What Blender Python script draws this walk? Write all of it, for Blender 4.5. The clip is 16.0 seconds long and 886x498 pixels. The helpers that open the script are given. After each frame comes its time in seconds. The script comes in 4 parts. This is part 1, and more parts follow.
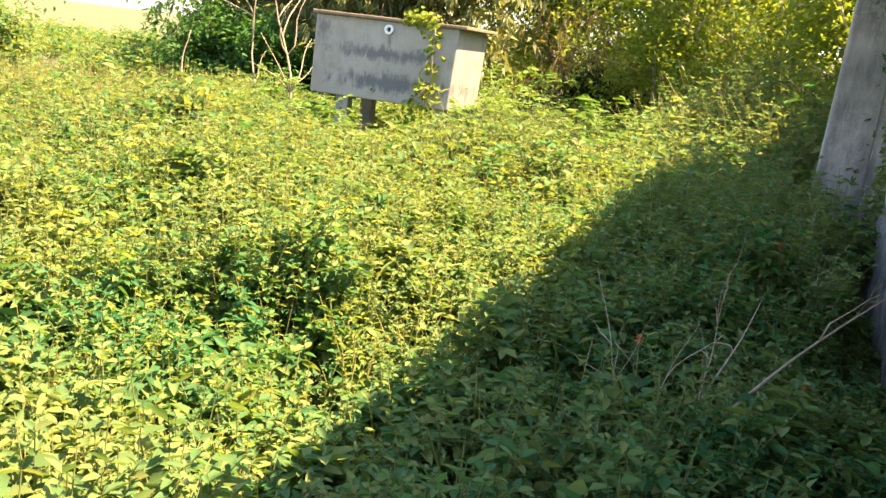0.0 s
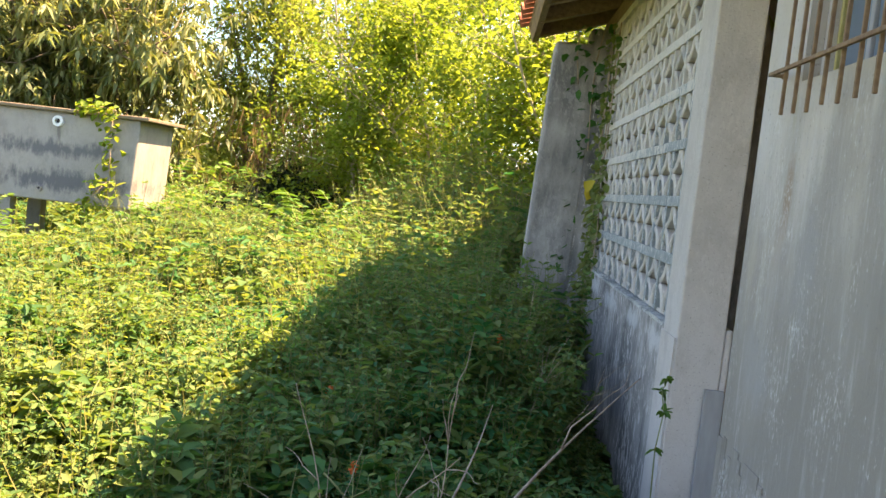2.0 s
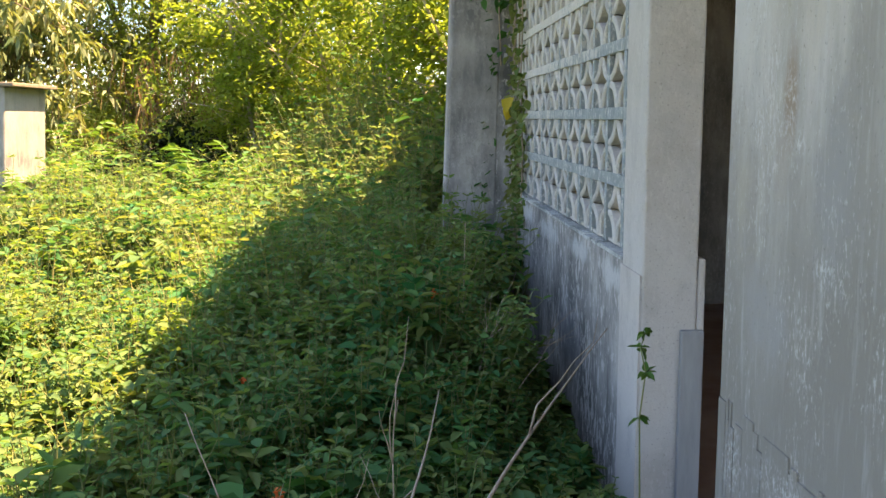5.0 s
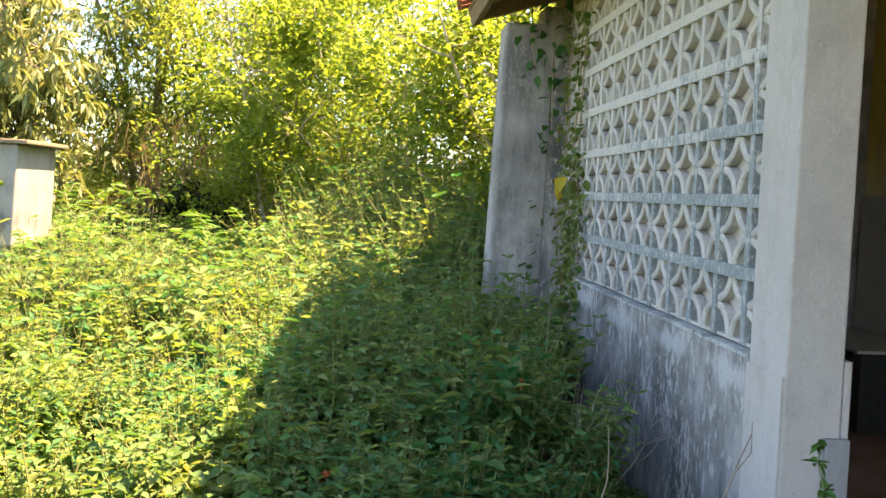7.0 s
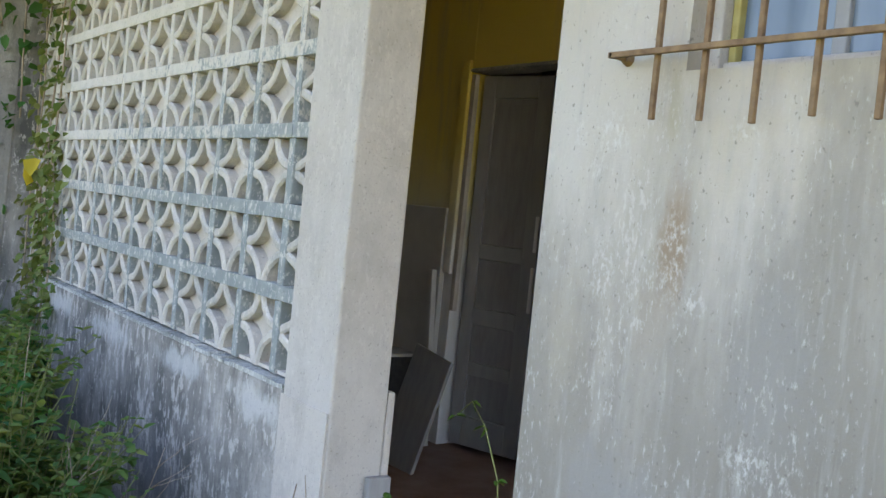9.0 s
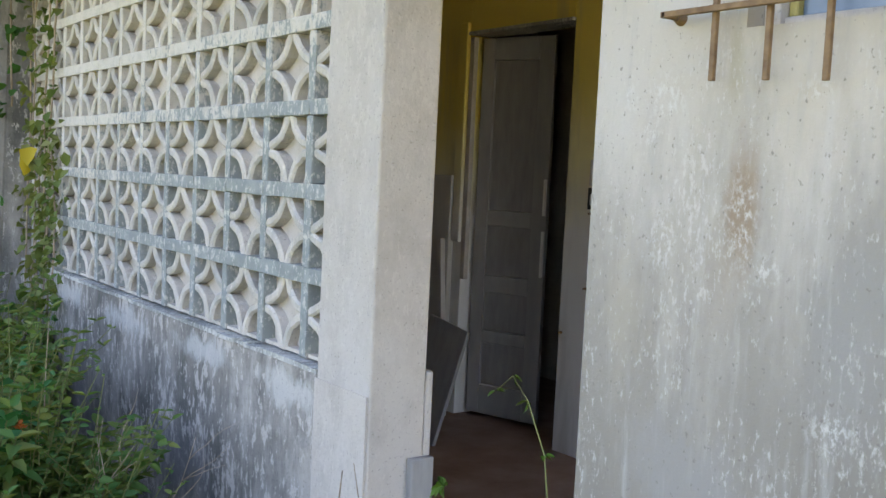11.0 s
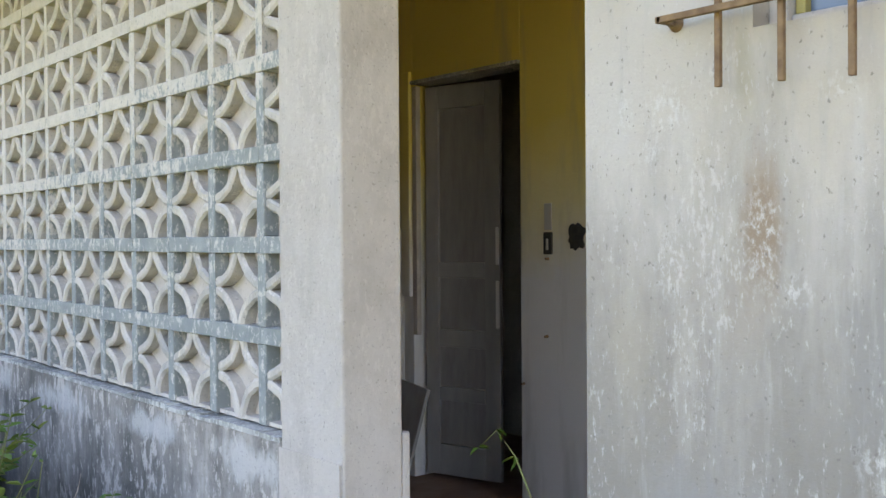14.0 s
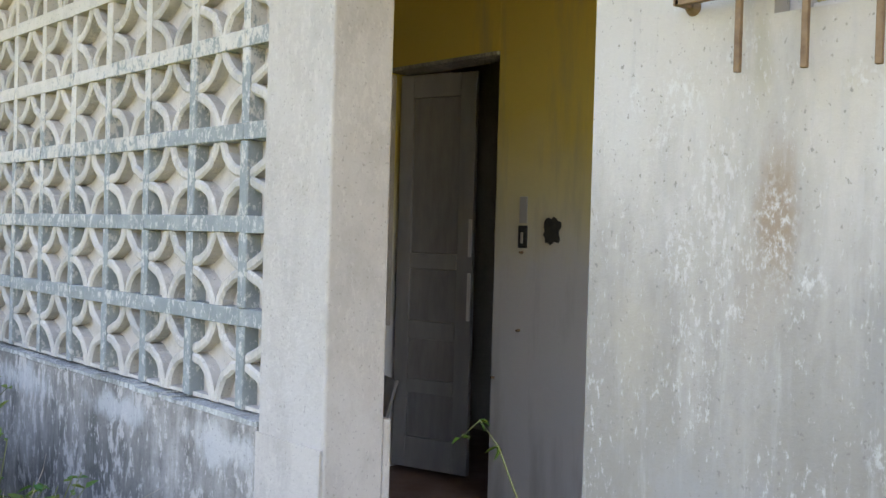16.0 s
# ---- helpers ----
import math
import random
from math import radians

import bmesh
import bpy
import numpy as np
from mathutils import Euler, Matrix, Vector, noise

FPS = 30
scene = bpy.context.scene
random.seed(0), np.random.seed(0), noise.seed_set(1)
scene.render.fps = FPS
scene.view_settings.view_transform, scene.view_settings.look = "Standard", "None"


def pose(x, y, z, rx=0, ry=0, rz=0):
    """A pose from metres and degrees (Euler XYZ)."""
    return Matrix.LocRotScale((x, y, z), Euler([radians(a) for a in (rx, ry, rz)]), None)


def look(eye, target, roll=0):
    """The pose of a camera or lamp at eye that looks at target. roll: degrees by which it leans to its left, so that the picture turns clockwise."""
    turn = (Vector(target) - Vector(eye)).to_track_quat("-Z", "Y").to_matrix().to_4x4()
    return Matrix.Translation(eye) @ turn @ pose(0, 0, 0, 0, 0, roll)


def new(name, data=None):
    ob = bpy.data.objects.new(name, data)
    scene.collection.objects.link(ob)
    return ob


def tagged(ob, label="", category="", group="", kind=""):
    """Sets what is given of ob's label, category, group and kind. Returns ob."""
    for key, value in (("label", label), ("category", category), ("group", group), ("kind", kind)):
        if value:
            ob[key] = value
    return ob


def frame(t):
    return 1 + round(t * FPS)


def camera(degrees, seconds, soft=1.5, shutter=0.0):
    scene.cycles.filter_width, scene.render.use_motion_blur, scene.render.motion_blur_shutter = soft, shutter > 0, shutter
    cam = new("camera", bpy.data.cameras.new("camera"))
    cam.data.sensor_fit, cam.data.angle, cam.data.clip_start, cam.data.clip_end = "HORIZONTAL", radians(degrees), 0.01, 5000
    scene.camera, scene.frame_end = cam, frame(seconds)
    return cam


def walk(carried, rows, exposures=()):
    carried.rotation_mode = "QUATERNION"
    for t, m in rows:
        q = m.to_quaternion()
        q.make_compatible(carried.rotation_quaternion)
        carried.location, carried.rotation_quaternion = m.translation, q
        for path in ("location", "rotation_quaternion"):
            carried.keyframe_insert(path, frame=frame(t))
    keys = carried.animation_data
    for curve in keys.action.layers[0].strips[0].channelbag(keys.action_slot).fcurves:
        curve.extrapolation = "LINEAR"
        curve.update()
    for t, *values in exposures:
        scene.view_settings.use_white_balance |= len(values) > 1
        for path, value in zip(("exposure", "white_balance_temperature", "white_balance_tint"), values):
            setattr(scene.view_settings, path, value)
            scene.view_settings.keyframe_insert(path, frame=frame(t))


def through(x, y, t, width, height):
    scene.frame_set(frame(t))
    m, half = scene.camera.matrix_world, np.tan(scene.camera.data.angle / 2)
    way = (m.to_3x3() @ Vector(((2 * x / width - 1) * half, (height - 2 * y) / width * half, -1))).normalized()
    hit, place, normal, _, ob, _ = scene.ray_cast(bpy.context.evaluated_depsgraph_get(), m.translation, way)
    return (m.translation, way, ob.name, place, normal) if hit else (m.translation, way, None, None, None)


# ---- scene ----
import bpy, bmesh, math, random
import numpy as np
from mathutils import Matrix, Vector

cam = camera(49.3, 16.0)
PATH = [
    (0, (-0.66, -4.39, 1.454), (-1.292, -2.538, 1.046), 7.1),
    (0.5, (-0.765, -4.409, 1.437), (-1.139, -2.476, 1.085), 6.9),
    (1, (-0.773, -4.047, 1.366), (-0.985, -2.075, 1.109), 6.7),
    (1.5, (-0.743, -3.789, 1.36), (-0.886, -1.8, 1.209), 7.0),
    (2, (-0.75, -3.689, 1.347), (-0.829, -1.695, 1.218), 6.5),
    (2.5, (-0.817, -3.534, 1.341), (-0.884, -1.54, 1.202), 6.2),
    (3, (-0.817, -3.414, 1.338), (-0.827, -1.425, 1.132), 3.3),
    (3.5, (-0.812, -3.336, 1.357), (-0.695, -1.358, 1.084), 2.7),
    (4, (-0.743, -3.256, 1.368), (-0.624, -1.281, 1.079), 0.3),
    (4.2, (-0.714, -3.221, 1.367), (-0.614, -1.244, 1.082), -0.2),
    (6.3, (-1.037, -2.948, 1.4), (-0.91, -0.961, 1.214), 1.0),
    (6.5, (-1.089, -2.931, 1.4), (-0.945, -0.942, 1.25), 1.1),
    (7, (-1.185, -2.831, 1.38), (-1.035, -0.84, 1.263), 2.3),
    (7.5, (-1.307, -2.608, 1.352), (-0.886, -0.654, 1.277), 3.9),
    (8, (-1.187, -2.436, 1.411), (-0.465, -0.572, 1.348), 3.9),
    (8.5, (-1.185, -2.312, 1.403), (-0.154, -0.599, 1.363), 6.2),
    (8.7, (-1.207, -2.333, 1.422), (-0.062, -0.694, 1.376), 6.5),
    (10.8, (-1.291, -2.2, 1.452), (-0.078, -0.618, 1.295), 4.0),
    (11, (-1.29, -2.205, 1.449), (-0.09, -0.612, 1.3), 2.7),
    (11.5, (-1.277, -2.211, 1.44), (-0.062, -0.628, 1.305), 1.2),
    (12, (-1.288, -2.2, 1.44), (-0.087, -0.603, 1.358), 0.7),
    (12.5, (-1.267, -2.158, 1.408), (-0.097, -0.538, 1.338), 0.5),
    (13, (-1.234, -2.067, 1.369), (-0.067, -0.443, 1.323), 0.2),
    (13.5, (-1.213, -2.014, 1.381), (0.004, -0.427, 1.347), -0.1),
    (14, (-1.246, -2.019, 1.405), (0.059, -0.504, 1.383), -0.4),
    (14.5, (-1.301, -2.034, 1.426), (0.167, -0.676, 1.412), -0.6),
    (15, (-1.336, -2.017, 1.435), (0.17, -0.702, 1.418), -0.9),
    (15.5, (-1.325, -1.989, 1.425), (0.149, -0.638, 1.406), 0.1),
    (16, (-1.27, -1.942, 1.38), (0.099, -0.485, 1.35), 1.6),
]
EXPOSURES = [(0, 2.82, 6900, 15), (4.2, 2.82, 6900, 15), (7, 3.02, 6750, 14), (8.5, 3.3, 6950, 17), (11, 3.44, 7250, 20), (16, 3.5, 7300, 21)]
walk(cam, [(t, look(eye, target, roll)) for t, eye, target, roll in PATH], EXPOSURES)

# ---------------------------------------------------------------- world, sun
SUN_TO = Vector((0.415, 0.02, 0.88)).normalized()
world = bpy.data.worlds.new("sky")
scene.world = world
world.use_nodes = True
wn = world.node_tree.nodes
sky = wn.new("ShaderNodeTexSky")
sky.sky_type = 'NISHITA'
sky.sun_disc = False
sky.sun_elevation = math.asin(SUN_TO.z)
sky.sun_rotation = math.atan2(SUN_TO.x, SUN_TO.y)
wn["Background"].inputs["Strength"].default_value = 0.082
world.node_tree.links.new(sky.outputs[0], wn["Background"].inputs["Color"])
sun_data = bpy.data.lights.new("sun", 'SUN')
sun_data.energy, sun_data.angle, sun_data.color = 5.0, math.radians(0.5), (1.0, 0.715, 0.45)
sun = new("sun", sun_data)
sun.matrix_world = look((0, 0, 20), Vector((0, 0, 20)) - SUN_TO)

# ---------------------------------------------------------------- helpers
rng = np.random.default_rng(7)
rnd = random.Random(5)


def empty(name, x, y, z):
    ob = new(name)
    ob.empty_display_size = 0.1
    ob.location = (x, y, z)
    return ob


def part(name, bm, material, parent=None, label=""):
    """Links a bmesh, built in world metres, as one mesh object under parent."""
    me = bpy.data.meshes.new(name)
    bm.to_mesh(me)
    bm.free()
    return attach(name, me, material, parent, label)


def attach(name, me, material, parent=None, label=""):
    if material and not me.materials:
        me.materials.append(material)
    ob = new(name, me)
    if parent:
        ob.parent = parent
        base = parent
        shift = Vector((0, 0, 0))
        while base:
            shift += Vector(base.location)
            base = base.parent
        ob.location = -shift
    return tagged(ob, label)


def box(bm, x0, x1, y0, y1, z0, z1, bevel=0.0, m=None):
    made = bmesh.ops.create_cube(bm, size=1)["verts"]
    for v in made:
        v.co = Vector((x0 + (v.co.x + .5) * (x1 - x0), y0 + (v.co.y + .5) * (y1 - y0), z0 + (v.co.z + .5) * (z1 - z0)))
    if bevel:
        edges = list({e for v in made for e in v.link_edges})
        out = bmesh.ops.bevel(bm, geom=edges, offset=bevel, segments=2, affect='EDGES', profile=0.5)
        made = list({v for f in out["faces"] for v in f.verts} | {v for v in made if v.is_valid})
    if m is not None:
        bmesh.ops.transform(bm, matrix=m, verts=made)
    return made


def tube(bm, points, radii, sides=6):
    """A tapered tube along points."""
    rings = []
    n = len(points)
    for i, p in enumerate(points):
        p = Vector(p)
        d = (Vector(points[min(i + 1, n - 1)]) - Vector(points[max(i - 1, 0)])).normalized()
        a = d.cross(Vector((0.31, 0.87, 0.38))).normalized()
        b = d.cross(a)
        rings.append([bm.verts.new(p + (a * math.cos(k * math.tau / sides) + b * math.sin(k * math.tau / sides)) * radii[i]) for k in range(sides)])
    for r, q in zip(rings, rings[1:]):
        for k in range(sides):
            bm.faces.new((r[k], r[(k + 1) % sides], q[(k + 1) % sides], q[k])).smooth = True
    bm.faces.new(rings[0][::-1])
    bm.faces.new(rings[-1])


def np_mesh(name, verts, quads):
    me = bpy.data.meshes.new(name)
    k = quads.shape[1]
    me.vertices.add(len(verts))
    me.vertices.foreach_set("co", np.ascontiguousarray(verts, dtype=np.float32).ravel())
    me.loops.add(quads.size)
    me.loops.foreach_set("vertex_index", np.ascontiguousarray(quads, dtype=np.int32).ravel())
    me.polygons.add(len(quads))
    me.polygons.foreach_set("loop_start", np.arange(0, quads.size, k, dtype=np.int32))
    me.update(calc_edges=True)
    return me


def unit(v):
    return v / np.maximum(np.linalg.norm(v, axis=1, keepdims=True), 1e-9)


def leaf_mesh(name, P, D, length, width, fold=0.25, droop=0.2, far=False):
    """Leaves with a folded midrib: base P, way D, two quads each."""
    n = len(P)
    D = unit(D)
    up = np.tile((0.0, 0.0, 1.0), (n, 1)) + rng.normal(0, 0.35, (n, 3))
    S = unit(np.cross(D, up))
    N = unit(np.cross(S, D))
    L, W = np.asarray(length).reshape(-1, 1) * np.ones((n, 1)), np.asarray(width).reshape(-1, 1) * np.ones((n, 1))

    def at(a, w, lift):
        return P + D * L * a + S * W * w + N * (np.abs(w) * W * fold * 2 - L * droop * a * a + lift)
    if far:
        V = np.stack([at(0, 0, 0), at(.42, .55, 0), at(1, 0, 0), at(.42, -.55, 0)], axis=1)
        return np_mesh(name, V.reshape(-1, 3), np.arange(n)[:, None] * 4 + np.array([[0, 1, 2, 3]]))
    V = np.stack([at(0, 0, 0), at(.32, .5, 0), at(.70, .36, 0), at(1, 0, 0), at(.70, -.36, 0), at(.32, -.5, 0)], axis=1)
    base = np.arange(n)[:, None] * 6
    Q = np.concatenate([base + np.array([[0, 1, 2, 3]]), base + np.array([[0, 3, 4, 5]])])
    return np_mesh(name, V.reshape(-1, 3), Q)


def ribbon_mesh(name, A, B, w0, w1):
    """Thin three-sided stems from A to B."""
    n = len(A)
    d = unit(B - A)
    s = unit(np.cross(d, rng.normal(0, 1, (n, 3))))
    c = np.cross(d, s)
    V = []
    for P, w in ((A, w0), (B, w1)):
        for k in range(3):
            a = k * math.tau / 3
            V.append(P + (s * math.cos(a) + c * math.sin(a)) * w)
    V = np.stack(V, axis=1)
    base = np.arange(n)[:, None] * 6
    Q = np.concatenate([base + np.array([[k, (k + 1) % 3, 3 + (k + 1) % 3, 3 + k]]) for k in range(3)])
    return np_mesh(name, V.reshape(-1, 3), Q)


# ---------------------------------------------------------------- materials
class Mat:
    def __init__(self, name, rough=0.8):
        self.m = bpy.data.materials.new(name)
        self.m.use_nodes = True
        self.n, self.l = self.m.node_tree.nodes, self.m.node_tree.links
        self.b = self.n["Principled BSDF"]
        self.b.inputs["Roughness"].default_value = rough
        self.co = self.n.new("ShaderNodeNewGeometry").outputs["Position"]

    def noise(self, scale, detail=4, stretch=(1, 1, 1), rough=0.6):
        mp = self.n.new("ShaderNodeMapping")
        mp.inputs["Scale"].default_value = stretch
        self.l.new(self.co, mp.inputs["Vector"])
        t = self.n.new("ShaderNodeTexNoise")
        t.inputs["Scale"].default_value, t.inputs["Detail"].default_value, t.inputs["Roughness"].default_value = scale, detail, rough
        self.l.new(mp.outputs[0], t.inputs["Vector"])
        return t.outputs["Fac"]

    def ramp(self, fac, stops):
        r = self.n.new("ShaderNodeValToRGB")
        e = r.color_ramp.elements
        while len(e) < len(stops):
            e.new(0.5)
        for el, (p, c) in zip(e, stops):
            el.position, el.color = p, (*((c,) * 3 if isinstance(c, (int, float)) else c), 1)
        self.l.new(fac, r.inputs[0])
        return r.outputs[0]

    def mix(self, fac, a, b, kind='MIX'):
        x = self.n.new("ShaderNodeMix")
        x.data_type, x.blend_type = 'RGBA', kind
        for sock, v in ((x.inputs[0], fac), (x.inputs[6], a), (x.inputs[7], b)):
            if isinstance(v, (int, float)):
                sock.default_value = v
            elif isinstance(v, tuple):
                sock.default_value = (*v, 1)
            else:
                self.l.new(v, sock)
        return x.outputs[2]

    def math(self, op, a, b):
        x = self.n.new("ShaderNodeMath")
        x.operation = op
        for sock, v in zip(x.inputs, (a, b)):
            if isinstance(v, (int, float)):
                sock.default_value = v
            else:
                self.l.new(v, sock)
        return x.outputs[0]

    def axis(self, k):
        s = self.n.new("ShaderNodeSeparateXYZ")
        self.l.new(self.co, s.inputs[0])
        return s.outputs[k]

    def out(self, colour, bump=None, strength=0.3, distance=0.01):
        self.l.new(colour, self.b.inputs["Base Color"])
        if bump is not None:
            u = self.n.new("ShaderNodeBump")
            u.inputs["Strength"].default_value, u.inputs["Distance"].default_value = strength, distance
            self.l.new(bump, u.inputs["Height"])
            self.l.new(u.outputs[0], self.b.inputs["Normal"])
        return self.m


def plaster(name, paint, worn, dirt, worn_at=0.56, dirt_at=0.58, flake=0.0, patches=(), along=1, flake_at=.55, speck=62):
    """Old limewashed plaster: paint, worn patches, runs of dirt, flaked specks; patches are stains with a place of their own."""
    k = Mat(name, 0.9)
    big = k.noise(1.9, 9, (1, 1, .8), .68)
    mid = k.noise(7.0, 8, (1, 1, .75), .7)
    tall = k.math('ADD', k.math('MULTIPLY', k.noise(10.0, 8, (1, 1, .24), .7), .5), k.math('MULTIPLY', k.noise(2.6, 7), .5))
    fine = k.noise(85, 5)
    specks = k.noise(speck, 8, (1, 1, .5), .75)
    c = k.mix(k.ramp(big, ((worn_at - .10, 0), (worn_at + .08, 1))), paint, worn)
    c = k.mix(k.ramp(mid, ((.50, 0), (.68, .6))), c, tuple(v * .8 for v in worn))
    c = k.mix(k.ramp(tall, ((dirt_at - .08, 0), (dirt_at + .08, .9))), c, dirt)
    if flake:
        lift = k.math('ADD', k.math('MULTIPLY', specks, .72), k.math('MULTIPLY', k.noise(3.0, 5), .28))
        c = k.mix(k.ramp(lift, ((flake_at, 0), (flake_at + .025, flake))), c, tuple(min(.82, v * 1.25) for v in paint))
    for (y, z, ry, rz, colour, amount) in patches:
        dy = k.math('DIVIDE', k.math('SUBTRACT', k.axis(along), y), ry)
        dz = k.math('DIVIDE', k.math('SUBTRACT', k.axis(2), z), rz)
        d = k.math('SQRT', k.math('ADD', k.math('MULTIPLY', dy, dy), k.math('MULTIPLY', dz, dz)), 0)
        d = k.math('ADD', d, k.math('MULTIPLY', k.math('SUBTRACT', k.noise(14, 8, (1, 1, .4), .72), .5), 3.2))
        c = k.mix(k.ramp(d, ((.35, amount), (1.0, 0))), c, colour)
    c = k.mix(k.ramp(k.noise(120, 3), ((.62, 0), (.7, .5))), c, tuple(v * .5 for v in dirt))
    c = k.mix(k.math('MULTIPLY', fine, .22), c, tuple(v * .6 for v in worn))
    return k.out(c, k.math('ADD', k.math('MULTIPLY', fine, .4), mid), 0.5, 0.012)


def leafy(name, colours, through=0.45, gloss=0.55):
    """Leaf: colour varies leaf by leaf; part of the light passes through."""
    k = Mat(name, gloss)
    k.b.inputs["Specular IOR Level"].default_value = 0.16
    isl = k.n.new("ShaderNodeNewGeometry").outputs["Random Per Island"]
    c = k.ramp(isl, tuple((i / (len(colours) - 1), v) for i, v in enumerate(colours)))
    c = k.mix(k.ramp(k.noise(1.1, 3), ((.35, 0), (.7, .55))), c, tuple(v * f for v, f in zip(colours[-1], (1.05, 1, .9))))
    k.l.new(c, k.b.inputs["Base Color"])
    t = k.n.new("ShaderNodeBsdfTranslucent")
    k.l.new(k.mix(1.0, c, (1.0, .93, .40), 'MULTIPLY'), t.inputs["Color"])
    s = k.n.new("ShaderNodeMixShader")
    s.inputs[0].default_value = through
    k.l.new(k.b.outputs[0], s.inputs[1])
    k.l.new(t.outputs[0], s.inputs[2])
    k.l.new(s.outputs[0], k.n["Material Output"].inputs["Surface"])
    return k.m


def simple(name, a, b, scale, rough=0.7, bump=0.3, stretch=(1, 1, 1), metal=0.0):
    k = Mat(name, rough)
    k.b.inputs["Metallic"].default_value = metal
    n = k.noise(scale, 5, stretch)
    return k.out(k.ramp(n, ((.3, a), (.7, b))), n, bump, 0.008)


def front_wall_paint():
    """Sun-bleached limewash over beige render: flaked white clusters, thin runs, a ragged low stain mixed with
    painted-in shade and one brown drip stain.
    """
    k = Mat("old_whitewash", 0.9)
    y, z = k.axis(1), k.axis(2)

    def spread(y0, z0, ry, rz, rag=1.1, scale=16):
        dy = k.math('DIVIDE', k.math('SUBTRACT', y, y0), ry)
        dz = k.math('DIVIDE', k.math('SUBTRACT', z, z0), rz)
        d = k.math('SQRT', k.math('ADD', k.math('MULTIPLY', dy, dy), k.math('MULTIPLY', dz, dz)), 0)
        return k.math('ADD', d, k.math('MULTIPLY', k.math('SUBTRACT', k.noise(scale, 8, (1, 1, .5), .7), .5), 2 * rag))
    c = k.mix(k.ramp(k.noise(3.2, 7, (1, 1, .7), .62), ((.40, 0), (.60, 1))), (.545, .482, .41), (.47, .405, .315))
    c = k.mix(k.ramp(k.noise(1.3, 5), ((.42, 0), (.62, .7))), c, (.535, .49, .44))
    # grey stain with shade painted in, darker towards the ground, ragged upper limit
    stain_shade = k.math('ADD', z, k.math('MULTIPLY', k.math('SUBTRACT', k.noise(5.5, 9, (1, 1, .30), .66), .5), 1.3))
    stain_shade = k.math('ADD', stain_shade, k.math('MULTIPLY', k.math('ADD', y, 1.2), .35))
    c = k.mix(k.ramp(k.math('MULTIPLY', stain_shade, .5), ((.40, 1.0), (.60, .75), (.78, 0))), c, (.24, .211, .176))
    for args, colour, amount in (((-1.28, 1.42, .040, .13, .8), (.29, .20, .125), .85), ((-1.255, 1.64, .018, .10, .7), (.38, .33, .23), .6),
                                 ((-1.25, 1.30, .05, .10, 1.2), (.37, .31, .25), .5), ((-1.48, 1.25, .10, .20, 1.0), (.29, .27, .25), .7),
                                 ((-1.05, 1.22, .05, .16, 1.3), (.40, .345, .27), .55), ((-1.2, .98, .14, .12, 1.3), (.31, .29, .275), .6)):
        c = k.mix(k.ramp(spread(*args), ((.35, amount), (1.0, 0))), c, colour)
    # thin vertical runs
    c = k.mix(k.ramp(k.noise(46, 6, (1, 1, .12), .6), ((.55, 0), (.70, .4))), c, (.40, .37, .335))
    c = k.mix(k.ramp(k.noise(30, 6, (1, 1, .12), .6), ((.58, 0), (.72, .4))), c, (.54, .505, .46))
    # flaked clusters of older white
    cluster = k.math('ADD', k.math('MULTIPLY', k.noise(105, 8, (1, 1, .42), .72), .66), k.math('MULTIPLY', k.noise(5.5, 6, (1, 1, .6), .65), .34))
    c = k.mix(k.ramp(cluster, ((.555, 0), (.62, .7))), c, (.59, .55, .50))
    for y0, z0, ry, rz in ((-1.12, 1.60, .06, .05), (-1.09, 1.54, .03, .03), (-1.04, 1.60, .03, .05), (-1.33, 1.33, .04, .03), (-1.46, 1.11, .05, .05),
                           (-1.40, 1.60, .05, .02), (-1.28, 1.40, .04, .10), (-1.13, 1.36, .04, .08), (-1.06, .62, .07, .10), (-1.35, .66, .2, .05)):
        near = k.ramp(spread(y0, z0, ry, rz, .5), ((.2, 1.0), (1.3, 0)))
        bits = k.ramp(k.noise(110, 8, (1, 1, .6), .75), ((.49, 0), (.60, .8)))
        c = k.mix(k.math('MULTIPLY', near, bits), c, (.63, .60, .56))
    pits = k.noise(95, 4, (1, 1, .8), .6)
    c = k.mix(k.ramp(pits, ((.63, 0), (.69, .75))), c, (.20, .175, .15))
    fine = k.noise(130, 4)
    c = k.mix(k.math('MULTIPLY', fine, .2), c, (.33, .30, .27))
    relief = k.math('ADD', k.math('MULTIPLY', fine, .3), k.math('ADD', k.math('MULTIPLY', cluster, 1.4), k.noise(9, 6)))
    return k.out(c, relief, 0.25, 0.008)


